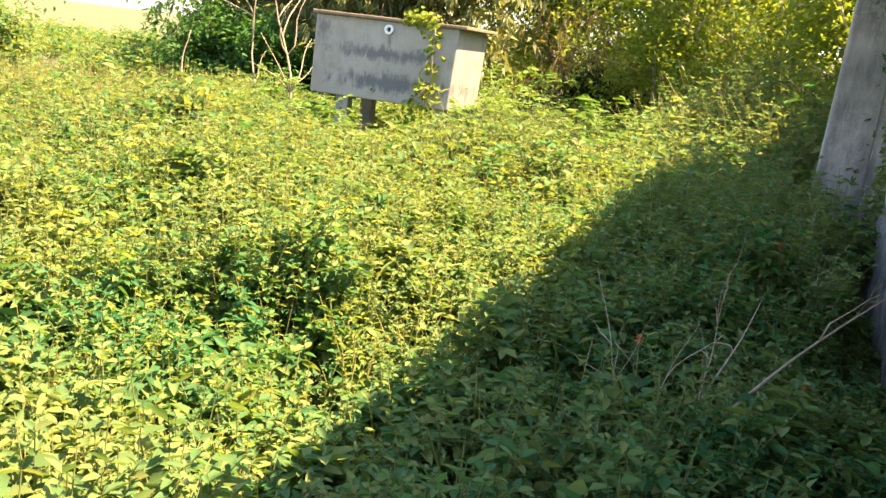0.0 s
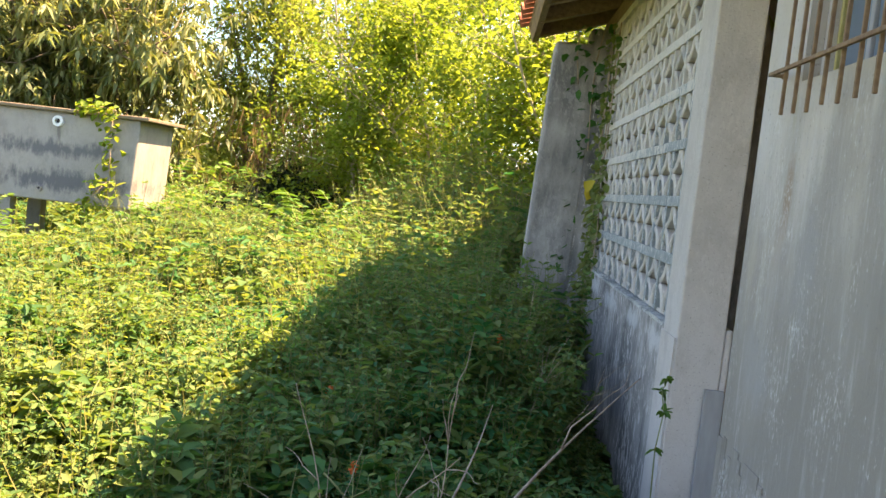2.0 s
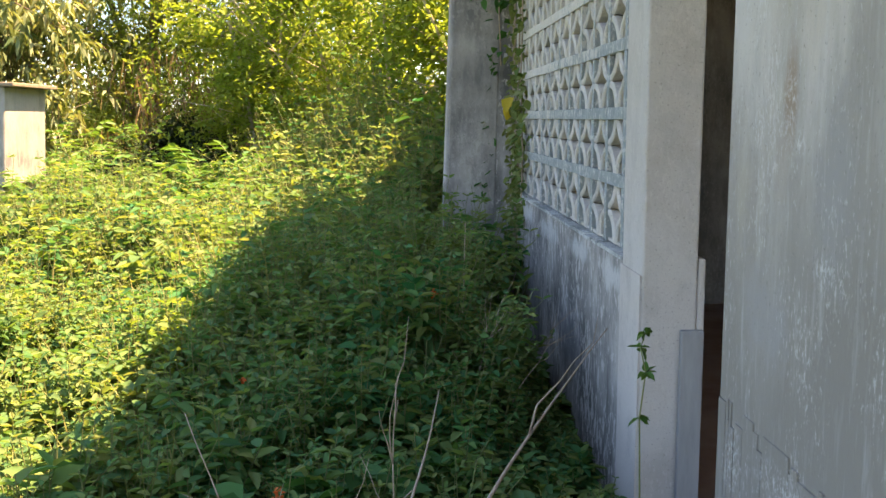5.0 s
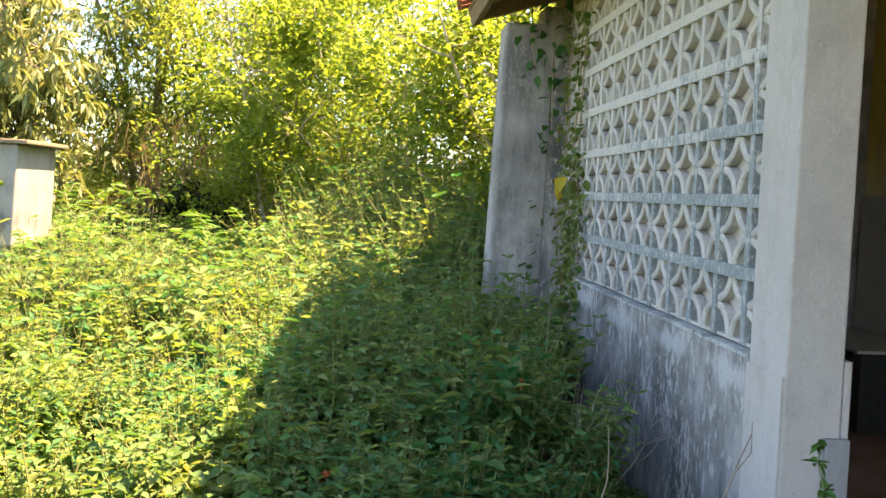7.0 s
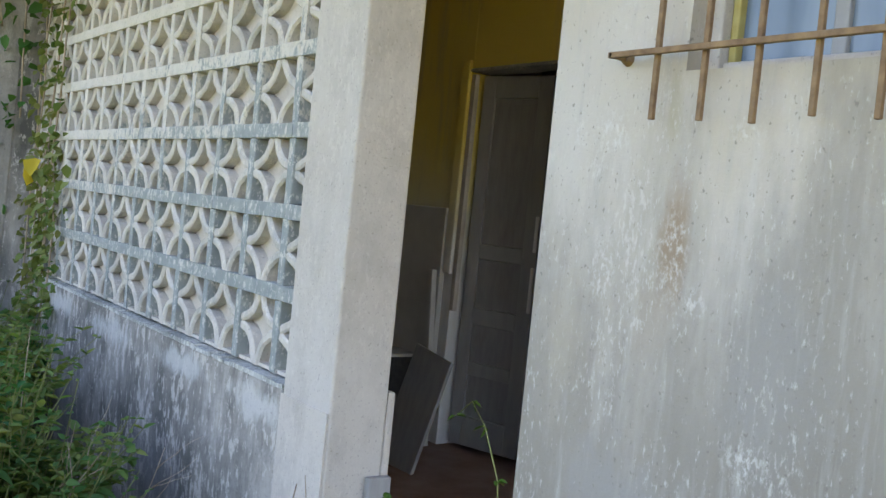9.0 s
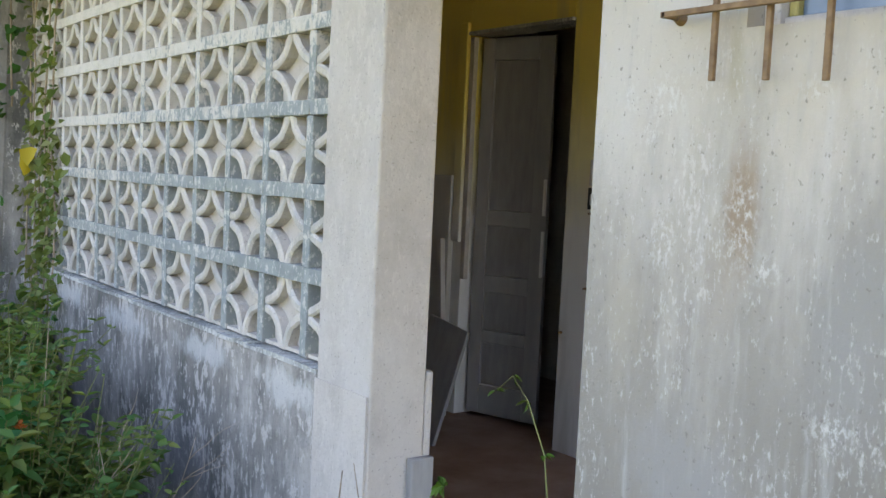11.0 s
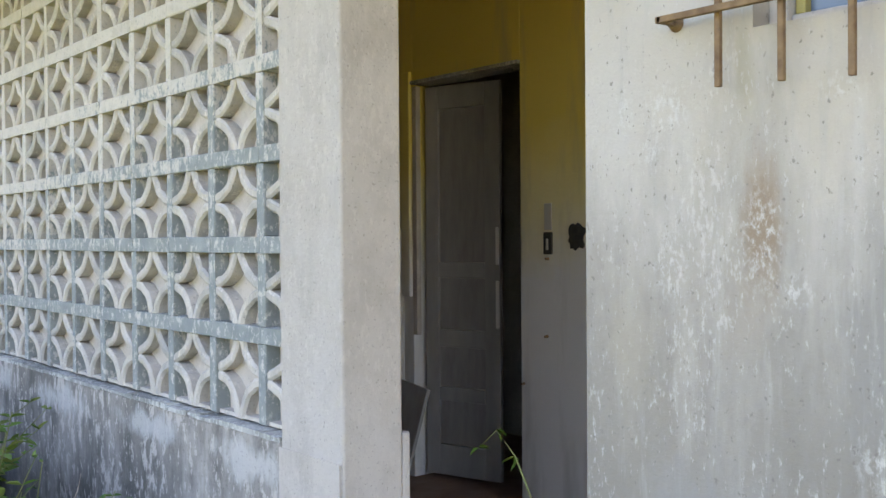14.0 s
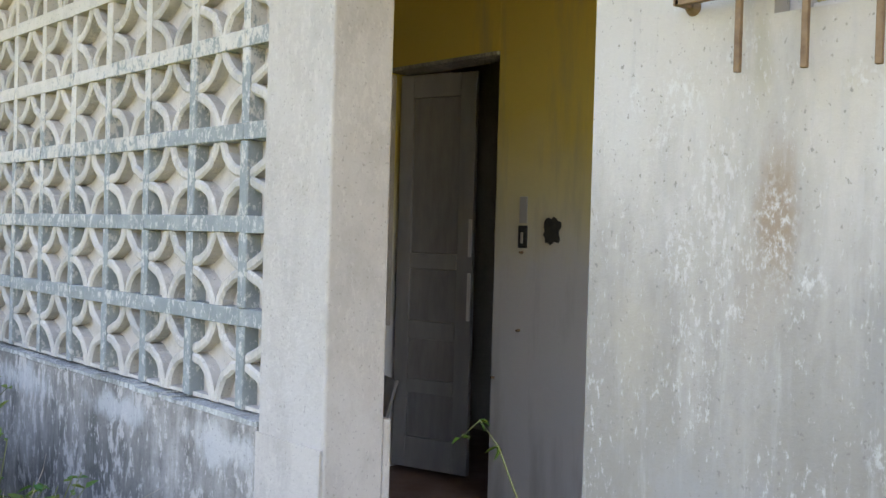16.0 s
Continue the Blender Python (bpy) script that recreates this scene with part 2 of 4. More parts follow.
def faded_joint_paint():
    """Grey band paint, worn back to white limewash higher up and towards the far end, in flakes."""
    k = Mat("faded_joint_paint", 0.85)
    f = k.math('ADD', k.math('MULTIPLY', k.noise(38, 8, (1, 1, .55), .74), .75), k.math('MULTIPLY', k.noise(5, 4), .35))
    f = k.math('ADD', f, k.math('MULTIPLY', k.math('SUBTRACT', k.axis(2), 1.55), .34))
    f = k.math('ADD', f, k.math('MULTIPLY', k.axis(1), .07))
    grey = k.mix(k.ramp(k.noise(16, 6), ((.4, 0), (.65, 1))), (.235, .255, .25), (.31, .325, .31))
    white = k.mix(k.ramp(k.noise(20, 7), ((.45, 0), (.66, 1))), (.57, .525, .465), (.48, .445, .39))
    c = k.mix(k.ramp(f, ((.64, 0), (.675, 1))), grey, white)
    c = k.mix(k.ramp(k.noise(52, 8, (1, 1, .6), .75), ((.54, 0), (.58, .85))), c, (.57, .535, .485))
    c = k.mix(k.ramp(k.noise(110, 4), ((.60, 0), (.68, .6))), c, (.20, .20, .19))
    return k.out(c, f, .5, .008)


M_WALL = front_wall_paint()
M_FADED = faded_joint_paint()
M_COLUMN = plaster("column_whitewash", (.54, .49, .44), (.485, .43, .37), (.40, .36, .32), .52, .60, .3)
M_PIER = plaster("pier_plaster", (.46, .42, .38), (.36, .325, .285), (.16, .15, .14), .50, .50, .3)
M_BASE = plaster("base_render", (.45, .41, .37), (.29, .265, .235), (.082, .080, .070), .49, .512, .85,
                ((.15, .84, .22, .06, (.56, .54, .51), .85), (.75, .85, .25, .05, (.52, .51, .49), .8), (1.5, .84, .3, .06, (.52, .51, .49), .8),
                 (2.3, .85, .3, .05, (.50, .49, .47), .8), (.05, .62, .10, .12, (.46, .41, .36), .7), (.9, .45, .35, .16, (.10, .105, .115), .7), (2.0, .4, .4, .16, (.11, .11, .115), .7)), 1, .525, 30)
M_LEDGE = plaster("flaked_ledge", (.50, .49, .45), (.33, .335, .31), (.18, .18, .165), .5, .52, .9, flake_at=.51)
M_BACK = plaster("grille_infill", (.56, .50, .44), (.48, .43, .375), (.38, .335, .285), .55, .60, .3)
M_BLOCK = plaster("block_limewash", (.585, .53, .465), (.50, .455, .395), (.33, .315, .285), .54, .545, .6)
M_TANK = plaster("tank_concrete", (.38, .35, .31), (.31, .285, .25), (.18, .17, .16), .52, .60, .25,
                 ((-5.2, 1.28, .75, .10, (.11, .11, .12), .9), (-5.15, .96, .9, .13, (.10, .10, .11), .9),
                  (-6.05, 1.5, .1, .14, (.13, .13, .13), .8), (-5.2, 1.42, .03, .12, (.13, .12, .12), .7)), 0)
M_RUST = simple("rusty_iron", (.15, .085, .045), (.28, .175, .09), 40, .8, .5)
M_WOOD = simple("weathered_wood", (.16, .10, .055), (.30, .20, .11), 12, .8, .4, (3, .5, 3))
M_GREYWOOD = simple("grey_painted_wood", (.24, .23, .225), (.32, .31, .30), 14, .6, .3, (2, 2, .4))
M_DOOR = simple("faded_grey_door_paint", (.28, .275, .27), (.37, .36, .35), 6, .6, .3, (2, 2, .5))
M_BOARD = simple("pale_board", (.44, .42, .39), (.52, .50, .46), 7, .7, .1)
M_TILE = simple("terracotta", (.30, .10, .05), (.46, .18, .09), 14, .85, .4)
M_DARK = simple("black_and_painted_shade", (.02, .02, .02), (.05, .045, .04), 30, .8, .4)
M_TWIG = simple("dry_twig", (.24, .17, .11), (.42, .33, .24), 30, .85, .4)
M_BARK = simple("grey_bark", (.12, .09, .06), (.26, .20, .14), 20, .9, .6, (1, 1, .3))
M_PALEBARK = simple("pale_bark", (.26, .22, .14), (.42, .37, .25), 18, .9, .5, (1, 1, .3))
M_STEM = simple("green_stem", (.10, .13, .03), (.22, .22, .07), 9, .7, .1)
k = Mat("soil_litter", .95)
c = k.ramp(k.noise(9, 6), ((.3, (.035, .030, .016)), (.7, (.10, .075, .04))))
c = k.mix(k.ramp(k.noise(1.3, 7), ((.36, 0), (.52, .9))), c, (.075, .105, .03))
M_SOIL = k.out(c, k.noise(30, 5), .7, .02)
M_FLOOR = simple("red_cement", (.20, .11, .08), (.33, .23, .18), 5, .7, .3)
M_WHITEPIPE = simple("white_plastic", (.70, .70, .68), (.78, .78, .75), 10, .5, .1)

k = Mat("yellow_over_grey_wall", 0.85)
zz = k.math('ADD', k.axis(2), k.math('MULTIPLY', k.noise(2.2, 4), .5))
c = k.ramp(k.math('MULTIPLY', zz, .4), ((.58, (.68, .66, .64)), (.70, (.74, .66, .36)), (.86, (.76, .60, .15))))
c = k.mix(k.ramp(k.noise(3, 5, (2, 2, .3)), ((.52, 0), (.75, .55))), c, (.33, .31, .27))
M_YELLOW = k.out(c, k.noise(40), .2, .006)

k = Mat("blue_grey_pane", 0.18)
M_PANE = k.out(k.ramp(k.noise(4, 4, (1, 2, .25)), ((.45, (.13, .17, .22)), (.65, (.20, .24, .28)))), k.noise(6), .05, .01)

L_WEED = leafy("weed_leaf", ((.026, .13, .050), (.055, .19, .062), (.135, .25, .070), (.23, .275, .09)), .50)
L_GRASS = leafy("grass_blade", ((.14, .20, .04), (.24, .26, .07), (.42, .38, .2)), .4)
L_BIG = leafy("broad_leaf", ((.08, .19, .035), (.13, .23, .045)), .42, .35)
L_SHRUB = leafy("shrub_leaf", ((.09, .18, .028), (.20, .30, .04), (.30, .38, .08)), .60)
L_MANGO = leafy("long_leaf", ((.06, .11, .04), (.17, .235, .09), (.38, .41, .23)), .42, .4)
L_FEATHER = leafy("feathery_leaf", ((.15, .23, .05), (.25, .35, .08), (.34, .41, .13)), .62)
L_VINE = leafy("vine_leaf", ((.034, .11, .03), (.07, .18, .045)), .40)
L_DRY = leafy("hanging_dry_leaf", ((.14, .10, .05), (.24, .18, .09)), .3)
L_FAR = leafy("distant_leaf", ((.05, .08, .02), (.12, .15, .03)), .3)
L_PETAL = leafy("orange_petal", ((.55, .10, .03), (.60, .18, .05)), .3)
L_YELLOW = leafy("yellowed_leaf", ((.55, .42, .03), (.58, .45, .05)), .4)

# ---------------------------------------------------------------- structure
Z0, CELL, CELL_Z = 0.935, 0.262, 0.229


def ground_mesh():
    xs = np.concatenate([[-900, -300, -100, -40], np.linspace(-16, 12, 80), [40, 100, 300, 900]])
    ys = np.concatenate([[-900, -300, -100, -30], np.linspace(-12, 30, 110), [60, 120, 300, 900]])
    X, Y = np.meshgrid(xs, ys)
    near = np.exp(-((X + 3) ** 2 + (Y - 4) ** 2) / 300)
    Z = near * (0.05 * np.sin(X * 1.7 + 1) * np.cos(Y * 1.3) + 0.02 * np.sin(X * 5 + Y * 4)) - 0.03
    Z = np.where(X > -0.1, np.minimum(Z, -0.02), Z)
    V = np.stack([X, Y, Z], axis=-1).reshape(-1, 3)
    n, m = len(xs), len(ys)
    i = (np.arange(m - 1)[:, None] * n + np.arange(n - 1)[None]).ravel()
    return np_mesh("ground", V, np.stack([i, i + 1, i + 1 + n, i + n], axis=1))


tagged(attach("ground", ground_mesh(), M_SOIL), "dark soil with leaf litter under the weeds", "ground", kind="structure")


def slab(name, material, dims, label, category, bevel=0.0):
    bm = bmesh.new()
    for d in dims:
        box(bm, *d, bevel=bevel)
    return tagged(part(name, bm, material), label, category, kind="structure")


# front wall with the barred window
WY0, WY1, WZ0, WZ1 = -2.55, -1.27, 1.70, 2.50
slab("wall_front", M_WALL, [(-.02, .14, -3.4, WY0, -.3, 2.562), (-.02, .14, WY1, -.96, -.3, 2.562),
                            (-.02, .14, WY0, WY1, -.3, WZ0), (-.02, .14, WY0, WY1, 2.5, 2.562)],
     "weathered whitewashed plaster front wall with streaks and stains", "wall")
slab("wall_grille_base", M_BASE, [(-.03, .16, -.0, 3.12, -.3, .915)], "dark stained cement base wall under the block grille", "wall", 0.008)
slab("wall_column_foot", M_BACK, [(-.034, -.0285, -.256, -.001, -.3, .905)], "tan cement skin at the foot of the column", "wall")
slab("wall_grille_back", M_BACK, [(.040, .16, -.0, 3.12, .916, 2.56)], "pale mortar infill behind the pierced blocks", "wall")
slab("wall_porch_back", M_YELLOW, [(1.95, 2.10, -3.4, 1.14, 0, 3.0), (1.95, 2.10, 1.93, 4.4, 0, 3.0), (1.95, 2.10, 1.14, 1.93, 2.23, 3.0)],
     "yellow painted porch wall fading to grey below", "wall", 0.004)
slab("wall_porch_end", M_PIER, [(.162, 1.948, 3.13, 3.27, 0, 3.0)], "grey end wall of the porch", "wall")
slab("wall_house_end", M_PIER, [(1.96, 6.0, 4.4, 4.55, -.3, 3.0), (1.96, 6.0, -3.55, -3.402, -.3, 3.0), (6.0, 6.15, -3.55, 4.55, -.3, 3.0)],
     "plain plaster outer walls closing the house", "wall")
slab("wall_inner", M_BACK, [(2.102, 5.99, .55, .65, 0, 3.0), (2.102, 5.99, 2.7, 2.8, 0, 3.0), (3.1, 3.2, .66, 2.69, 0, 3.0)], "dim grey inner room walls", "wall")
slab("floor", M_FLOOR, [(.10, 5.99, -3.39, 4.39, -.25, .15)], "dusty reddish cement floor of the porch", "floor")
# ceiling is out of view; its yellow is chosen to bounce light inside
slab("ceiling", M_YELLOW, [(.16, 5.99, -3.39, 4.39, 3.0, 3.04)], "unseen porch ceiling, coloured yellow to bounce light", "ceiling")

# column between grille and opening, with its stepped foot
slab("column", M_COLUMN, [(-.028, .142, -.26, -.001, -.3, 2.56), (.143, .168, -.257, -.01, -.3, .955)], "whitewashed square column beside the opening", "column", 0.007)
slab("trim_jamb_board", M_GREYWOOD, [(.09, .16, -.285, -.262, .05, .74)], "short grey board at the foot of the jamb", "board", 0.004)
def broken_band(name, material, label, category, y0, y1, n, shape):
    """A band of uneven plaster lumps, end to end along the wall."""
    bm = bmesh.new()
    ys = sorted([y0, y1] + [rnd.uniform(y0, y1) for _ in range(n - 1)])
    for ya, yb in zip(ys, ys[1:]):
        if yb - ya > .004:
            box(bm, *shape(ya, yb))
    return tagged(part(name, bm, material), label, category, kind="structure")


broken_band("trim_sill", M_LEDGE, "flaked broken ledge on top of the base wall", "sill", -.0, 3.1, 46,
            lambda a, b: (-.030 - rnd.uniform(.001, .005), .038, a, b, .916 - rnd.uniform(0, .003), .921 + rnd.uniform(.001, .010)))

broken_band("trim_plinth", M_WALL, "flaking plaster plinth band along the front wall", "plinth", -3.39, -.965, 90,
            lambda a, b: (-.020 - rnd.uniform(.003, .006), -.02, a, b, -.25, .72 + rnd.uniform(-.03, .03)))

# pier at the end of the grille
bm = bmesh.new()
v = box(bm, -.49, -.08, 3.12, 3.40, -.3, 2.44, bevel=.02)
for w in v:
    if w.co.z > 1 and w.co.x < -.25:
        w.co.x += .09
    if w.co.z < .5 and w.co.x > -.25:
        w.co.x -= .06
tagged(part("wall_pier", bm, M_PIER), "streaked grey plaster pier ending the front wall", "pier", kind="structure")
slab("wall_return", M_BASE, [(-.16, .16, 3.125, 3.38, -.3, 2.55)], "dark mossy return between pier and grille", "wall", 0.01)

# roof: wooden plate, rafters, terracotta tiles
slab("trim_wall_plate", M_WOOD, [(-.03, .12, -3.4, 3.5, 2.565, 2.66)], "dark timber plate on top of the front wall", "beam", 0.008)
TILT_ROOF = math.radians(17)
roof = tagged(empty("roof", 0, 0, 2.66), "terracotta barrel tile roof on timber rafters", "roof", kind="structure")
EAVE = -0.55


def roof_pose(y, lift=0.0):
    return Matrix.Translation((EAVE, y, 2.50 + lift)) @ Matrix.Rotation(-TILT_ROOF, 4, 'Y')


for y in np.arange(-3.5, 3.5, .62):
    bm = bmesh.new()
    box(bm, 0.02, 4.2, -.035, .035, 0, .10, .006, roof_pose(float(y) + .2))
    part("rafter", bm, M_WOOD, roof)
bm = bmesh.new()
box(bm, 0, 7.2, -3.5, 3.75, .102, .125, 0, roof_pose(0))
part("boarding", bm, M_WOOD, roof)
bm = bmesh.new()
box(bm, 0, .05, -3.5, 3.75, .0, .10, .006, roof_pose(0, .005))
part("fascia", bm, M_WOOD, roof)
bm = bmesh.new()
seg = 7
rings = []
for t0, r in ((0.0, .085), (.46, .07)):
    for rr in (r, r - .013):
        rings.append([bm.verts.new((t0, rr * math.cos(math.pi * i / seg), rr * .75 * math.sin(math.pi * i / seg))) for i in range(seg + 1)])
a, b, c2, d = rings
for i in range(seg):
    bm.faces.new((a[i], a[i + 1], c2[i + 1], c2[i]))
    bm.faces.new((b[i + 1], b[i], d[i], d[i + 1]))
    bm.faces.new((a[i + 1], a[i], b[i], b[i + 1]))
me_tile = bpy.data.meshes.new("roof_tile")
bm.to_mesh(me_tile)
bm.free()
me_tile.materials.append(M_TILE)
for row in range(2):
    for i in range(38):
        y = 3.66 - i * .19
        ob = new("roof_tile", me_tile)
        ob.parent = roof
        ob.matrix_basis = Matrix.Translation((0, 0, -2.66)) @ roof_pose(y + rnd.uniform(-.008, .008)) @ Matrix.Translation((-.07 + row * .40 + rnd.uniform(-.015, .015), 0, .13 + row * .012))
bm = bmesh.new()
box(bm, .75, 7.2, -3.5, 3.75, .126, .19, 0, roof_pose(0))
tagged(part("tile_field", bm, M_TILE, roof), kind="stuff")

# block grille
def block_mesh(half=False):
    """One pierced block: four quarter arcs about its corners, webs and lips, with hand-worn thickness."""
    bm = bmesh.new()
    h, v = CELL / 2, CELL_Z / 2
    steps = 8
    depth = .050
    for sy, sz in ((1, 1), (1, -1), (-1, 1), (-1, -1)):
        if half and sy < 0:
            continue
        cy, cz = sy * h, sz * v
        prev = None
        for i in range(steps + 1):
            a = math.pi / 2 * i / steps
            wob = rnd.uniform(-.003, .003)
            ring = []
            for r, x in ((.003, .006), (-.004, .001), (-.019, .001), (-.026, .008), (-.022, depth), (.001, depth)):
                ring.append(bm.verts.new((x, cy - sy * (h + r + wob) * math.cos(a), cz - sz * (v + r + wob) * math.sin(a))))
            if prev:
                for q in range(6):
                    f = (prev[q], prev[(q + 1) % 6], ring[(q + 1) % 6], ring[q])
                    bm.faces.new(f if sy * sz > 0 else f[::-1])
            prev = ring
    for s in ((1,) if half else (1, -1)):
        box(bm, .004, depth, s * h - (.011 if s > 0 else 0), s * h + (0 if s > 0 else .011), -v, v)
    y0 = 0 if half else -h
    box(bm, .006, depth, y0, h, v - .010, v)
    box(bm, .006, depth, y0, h, -v, -v + .010)
    bmesh.ops.recalc_face_normals(bm, faces=bm.faces)
    me = bpy.data.meshes.new("block")
    bm.to_mesh(me)
    bm.free()
    me.materials.append(M_BLOCK)
    return me


grille = tagged(empty("grille_wall", 0, 1.5, Z0), "pierced concrete block grille with flaking white limewash and grey joints", "block grille", kind="structure")
kinds, half = [block_mesh() for _ in range(5)], block_mesh(True)
ROWS_UP, COLUMNS = 7, 12
for r in range(ROWS_UP):
    for col in range(COLUMNS):
        ob = new("block", half if col == 0 else rnd.choice(kinds))
        ob.parent = grille
        ob.location = (rnd.uniform(-.003, .003), col * CELL - 1.5, CELL_Z * (r + .5))
        ob.rotation_euler = (rnd.uniform(-.006, .006), rnd.uniform(-.01, .01), rnd.uniform(-.008, .008))


def worn_bar(bm, d, sway):
    """A mortar bar with a slightly uneven face."""
    for w in box(bm, *d, bevel=.003):
        w.co += Vector((rnd.uniform(-1, 1), rnd.uniform(-1, 1), rnd.uniform(-1, 1))) * sway


for r in range(1, ROWS_UP):
    bm = bmesh.new()
    z = Z0 + r * CELL_Z
    for j in range(COLUMNS):
        worn_bar(bm, (-.006, .042, max(0, j * CELL - .131), j * CELL + .131, z - .023, z + .020), .0016)
    part("joint_band", bm, M_FADED, grille, "flaking grey painted joint band" if r < 4 else "white joint band")
for col in range(COLUMNS):
    bm = bmesh.new()
    y = col * CELL + .131
    for r in range(ROWS_UP):
        worn_bar(bm, (-.0025, .042, y - .018, y + .018, Z0 + r * CELL_Z + (.020 if r else 0), Z0 + (r + 1) * CELL_Z - .023), .0016)
    part("joint_strip", bm, M_FADED, grille, "vertical joint strip, grey below and white above")
slab("trim_grille_top", M_BLOCK, [(-.02, .069, 0, 3.1, Z0 + 7 * CELL_Z - .02, 2.562)], "whitewashed strip over the block grille", "lintel")

# window with bars
win = tagged(empty("window_1", .06, -1.9, WZ0), "closed window with blue-grey panes and a worn white frame", "window", kind="structure")
for nm, d in (("frame_side", (.02, .10, WY1 - .03, WY1, WZ0, WZ1)), ("frame_side", (.02, .10, WY0, WY0 + .055, WZ0, WZ1)),
              ("frame_top", (.02, .10, WY0 + .055, WY1 - .03, WZ1 - .05, WZ1)), ("frame_bottom", (.03, .10, WY0 + .055, WY1 - .03, WZ0, WZ0 + .02))):
    bm = bmesh.new()
    box(bm, *d, bevel=.004)
    part(nm, bm, M_COLUMN, win)
for i in range(6):
    y1 = WY1 - .047 - i * .19
    bm = bmesh.new()
    box(bm, .055, .075, y1 - .165, y1, WZ0 + .02, WZ1 - .05)
    part("pane", bm, M_PANE, win)
    bm = bmesh.new()
    box(bm, .045, .085, y1 - .19, y1 - .165, WZ0 + .02, WZ1 - .05, .003)
    part("mullion", bm, M_GREYWOOD, win)
bm = bmesh.new()
box(bm, .04, .07, WY1 - .046, WY1 - .031, WZ0 + .02, WZ1 - .05, .003)
part("sash_edge", bm, simple("ochre_sash", (.35, .28, .08), (.45, .38, .15), 20), win)
bars = tagged(empty("window_grate", -.06, -1.9, 1.75), "rusty iron window grate standing proud of the wall", "window grate")
for i in range(13):
    y = -1.233 - i * .098
    bm = bmesh.new()
    box(bm, -.054, -.045, y - .0045, y + .0045, 1.612 + rnd.uniform(-.006, .006), 2.54, .0015)
    part("bar", bm, M_RUST, bars)
for z in (1.727, 2.45):
    bm = bmesh.new()
    box(bm, -.066, -.056, -2.62, -1.135, z - .005, z + .005, .0015)
    box(bm, -.066, -.02, -1.145, -1.137, z - .005, z + .005, .0015)
    part("cross_bar", bm, M_RUST, bars)
bm = bmesh.new()
bmesh.ops.create_cone(bm, cap_ends=True, segments=14, radius1=.013, radius2=.008, depth=.012, matrix=Matrix.Translation((-.026, -1.141, 1.727)) @ Matrix.Rotation(-math.pi / 2, 4, 'Y'))
part("wall_anchor", bm, M_RUST, bars)

# porch door
door = tagged(empty("door_1", 2.0, 1.5, .15), "grey panelled wooden door standing ajar in a dark room", "door", kind="structure")
for d in ((1.925, 1.949, 1.932, 2.0, 1.10, 2.28), ):
    bm = bmesh.new()
    box(bm, *d, bevel=.006)
    part("door_frame", bm, M_YELLOW, door)
bm = bmesh.new()
box(bm, 1.945, 1.975, 1.895, 1.929, .90, 2.20, .003)
part("door_jamb", bm, M_COLUMN, door)
bm = bmesh.new()
box(bm, 1.93, 2.09, 1.14, 1.93, 2.212, 2.229, .004)
part("lintel_edge", bm, M_LEDGE, door)
M_D = Matrix.Translation((2.01, 1.90, 0)) @ Matrix.Rotation(math.radians(16), 4, 'Z')
bm = bmesh.new()
for d in ((0, .03, -.45, -.36, .17, 2.20), (0, .03, -.08, 0, .17, 2.20), (0, .03, -.36, -.08, .17, .33), (0, .03, -.36, -.08, .56, .63),
          (0, .03, -.36, -.08, .84, .93), (0, .03, -.36, -.08, 1.20, 1.28), (0, .03, -.36, -.08, 2.08, 2.20)):
    box(bm, *d, bevel=.004, m=M_D)
leaf_ob = part("door_leaf", bm, M_DOOR, door)
for z0, z1 in ((.332, .558), (.632, .838), (.932, 1.198), (1.282, 2.078)):
    bm = bmesh.new()
    box(bm, .012, .024, -.358, -.082, z0, z1, .003, M_D)
    part("door_panel", bm, M_GREYWOOD, leaf_ob, "slightly darker door panel")
bm = bmesh.new()
box(bm, -.012, -.001, -.448, -.430, .95, 1.19, .003, M_D)
box(bm, -.012, -.001, -.448, -.430, 1.27, 1.46, .003, M_D)
part("edge_strip", bm, M_WHITEPIPE, leaf_ob)

# things in the porch
bm = bmesh.new()
box(bm, 0, .02, -.32, 0, 0, .62, .003, Matrix.Translation((1.46, 1.78, .155)) @ Matrix.Rotation(math.radians(12), 4, 'Y') @ Matrix.Rotation(math.radians(8), 4, 'X'))
tagged(part("leaning_board", bm, M_GREYWOOD), "grey wooden board leaning inside the porch", "board")
bm = bmesh.new()
box(bm, -.016, .016, -.016, .016, 0, .97, .003, Matrix.Translation((1.86, 1.915, .15)) @ Matrix.Rotation(math.radians(2), 4, 'Y') @ Matrix.Rotation(math.radians(-7.5), 4, 'X'))
tagged(part("leaning_stick", bm, M_BOARD), "pale square timber stick leaning beside the door", "stick")
bm = bmesh.new()
box(bm, 1.915, 1.948, 2.005, 3.1, .62, 1.46, .004)
tagged(part("wall_panel", bm, M_BOARD), "pale painted panel fixed on the porch wall", "panel")
meter = tagged(empty("meter_box", 1.93, 2.62, 1.65), "dark old meter box with slats on the porch wall", "meter box")
bm = bmesh.new()
box(bm, 1.90, 1.948, 2.52, 2.72, 1.66, 2.08, .005)
part("case", bm, M_DARK, meter)
for i in range(5):
    bm = bmesh.new()
    box(bm, 1.885, 1.899, 2.53, 2.71, 1.69 + i * .078, 1.735 + i * .078, .003)
    part("slat", bm, M_WOOD, meter)
bm = bmesh.new()
box(bm, 1.82, 1.948, 2.45, 2.74, 2.13, 2.145, .003)
box(bm, 1.935, 1.948, 2.58, 2.60, 2.146, 2.36, .003)
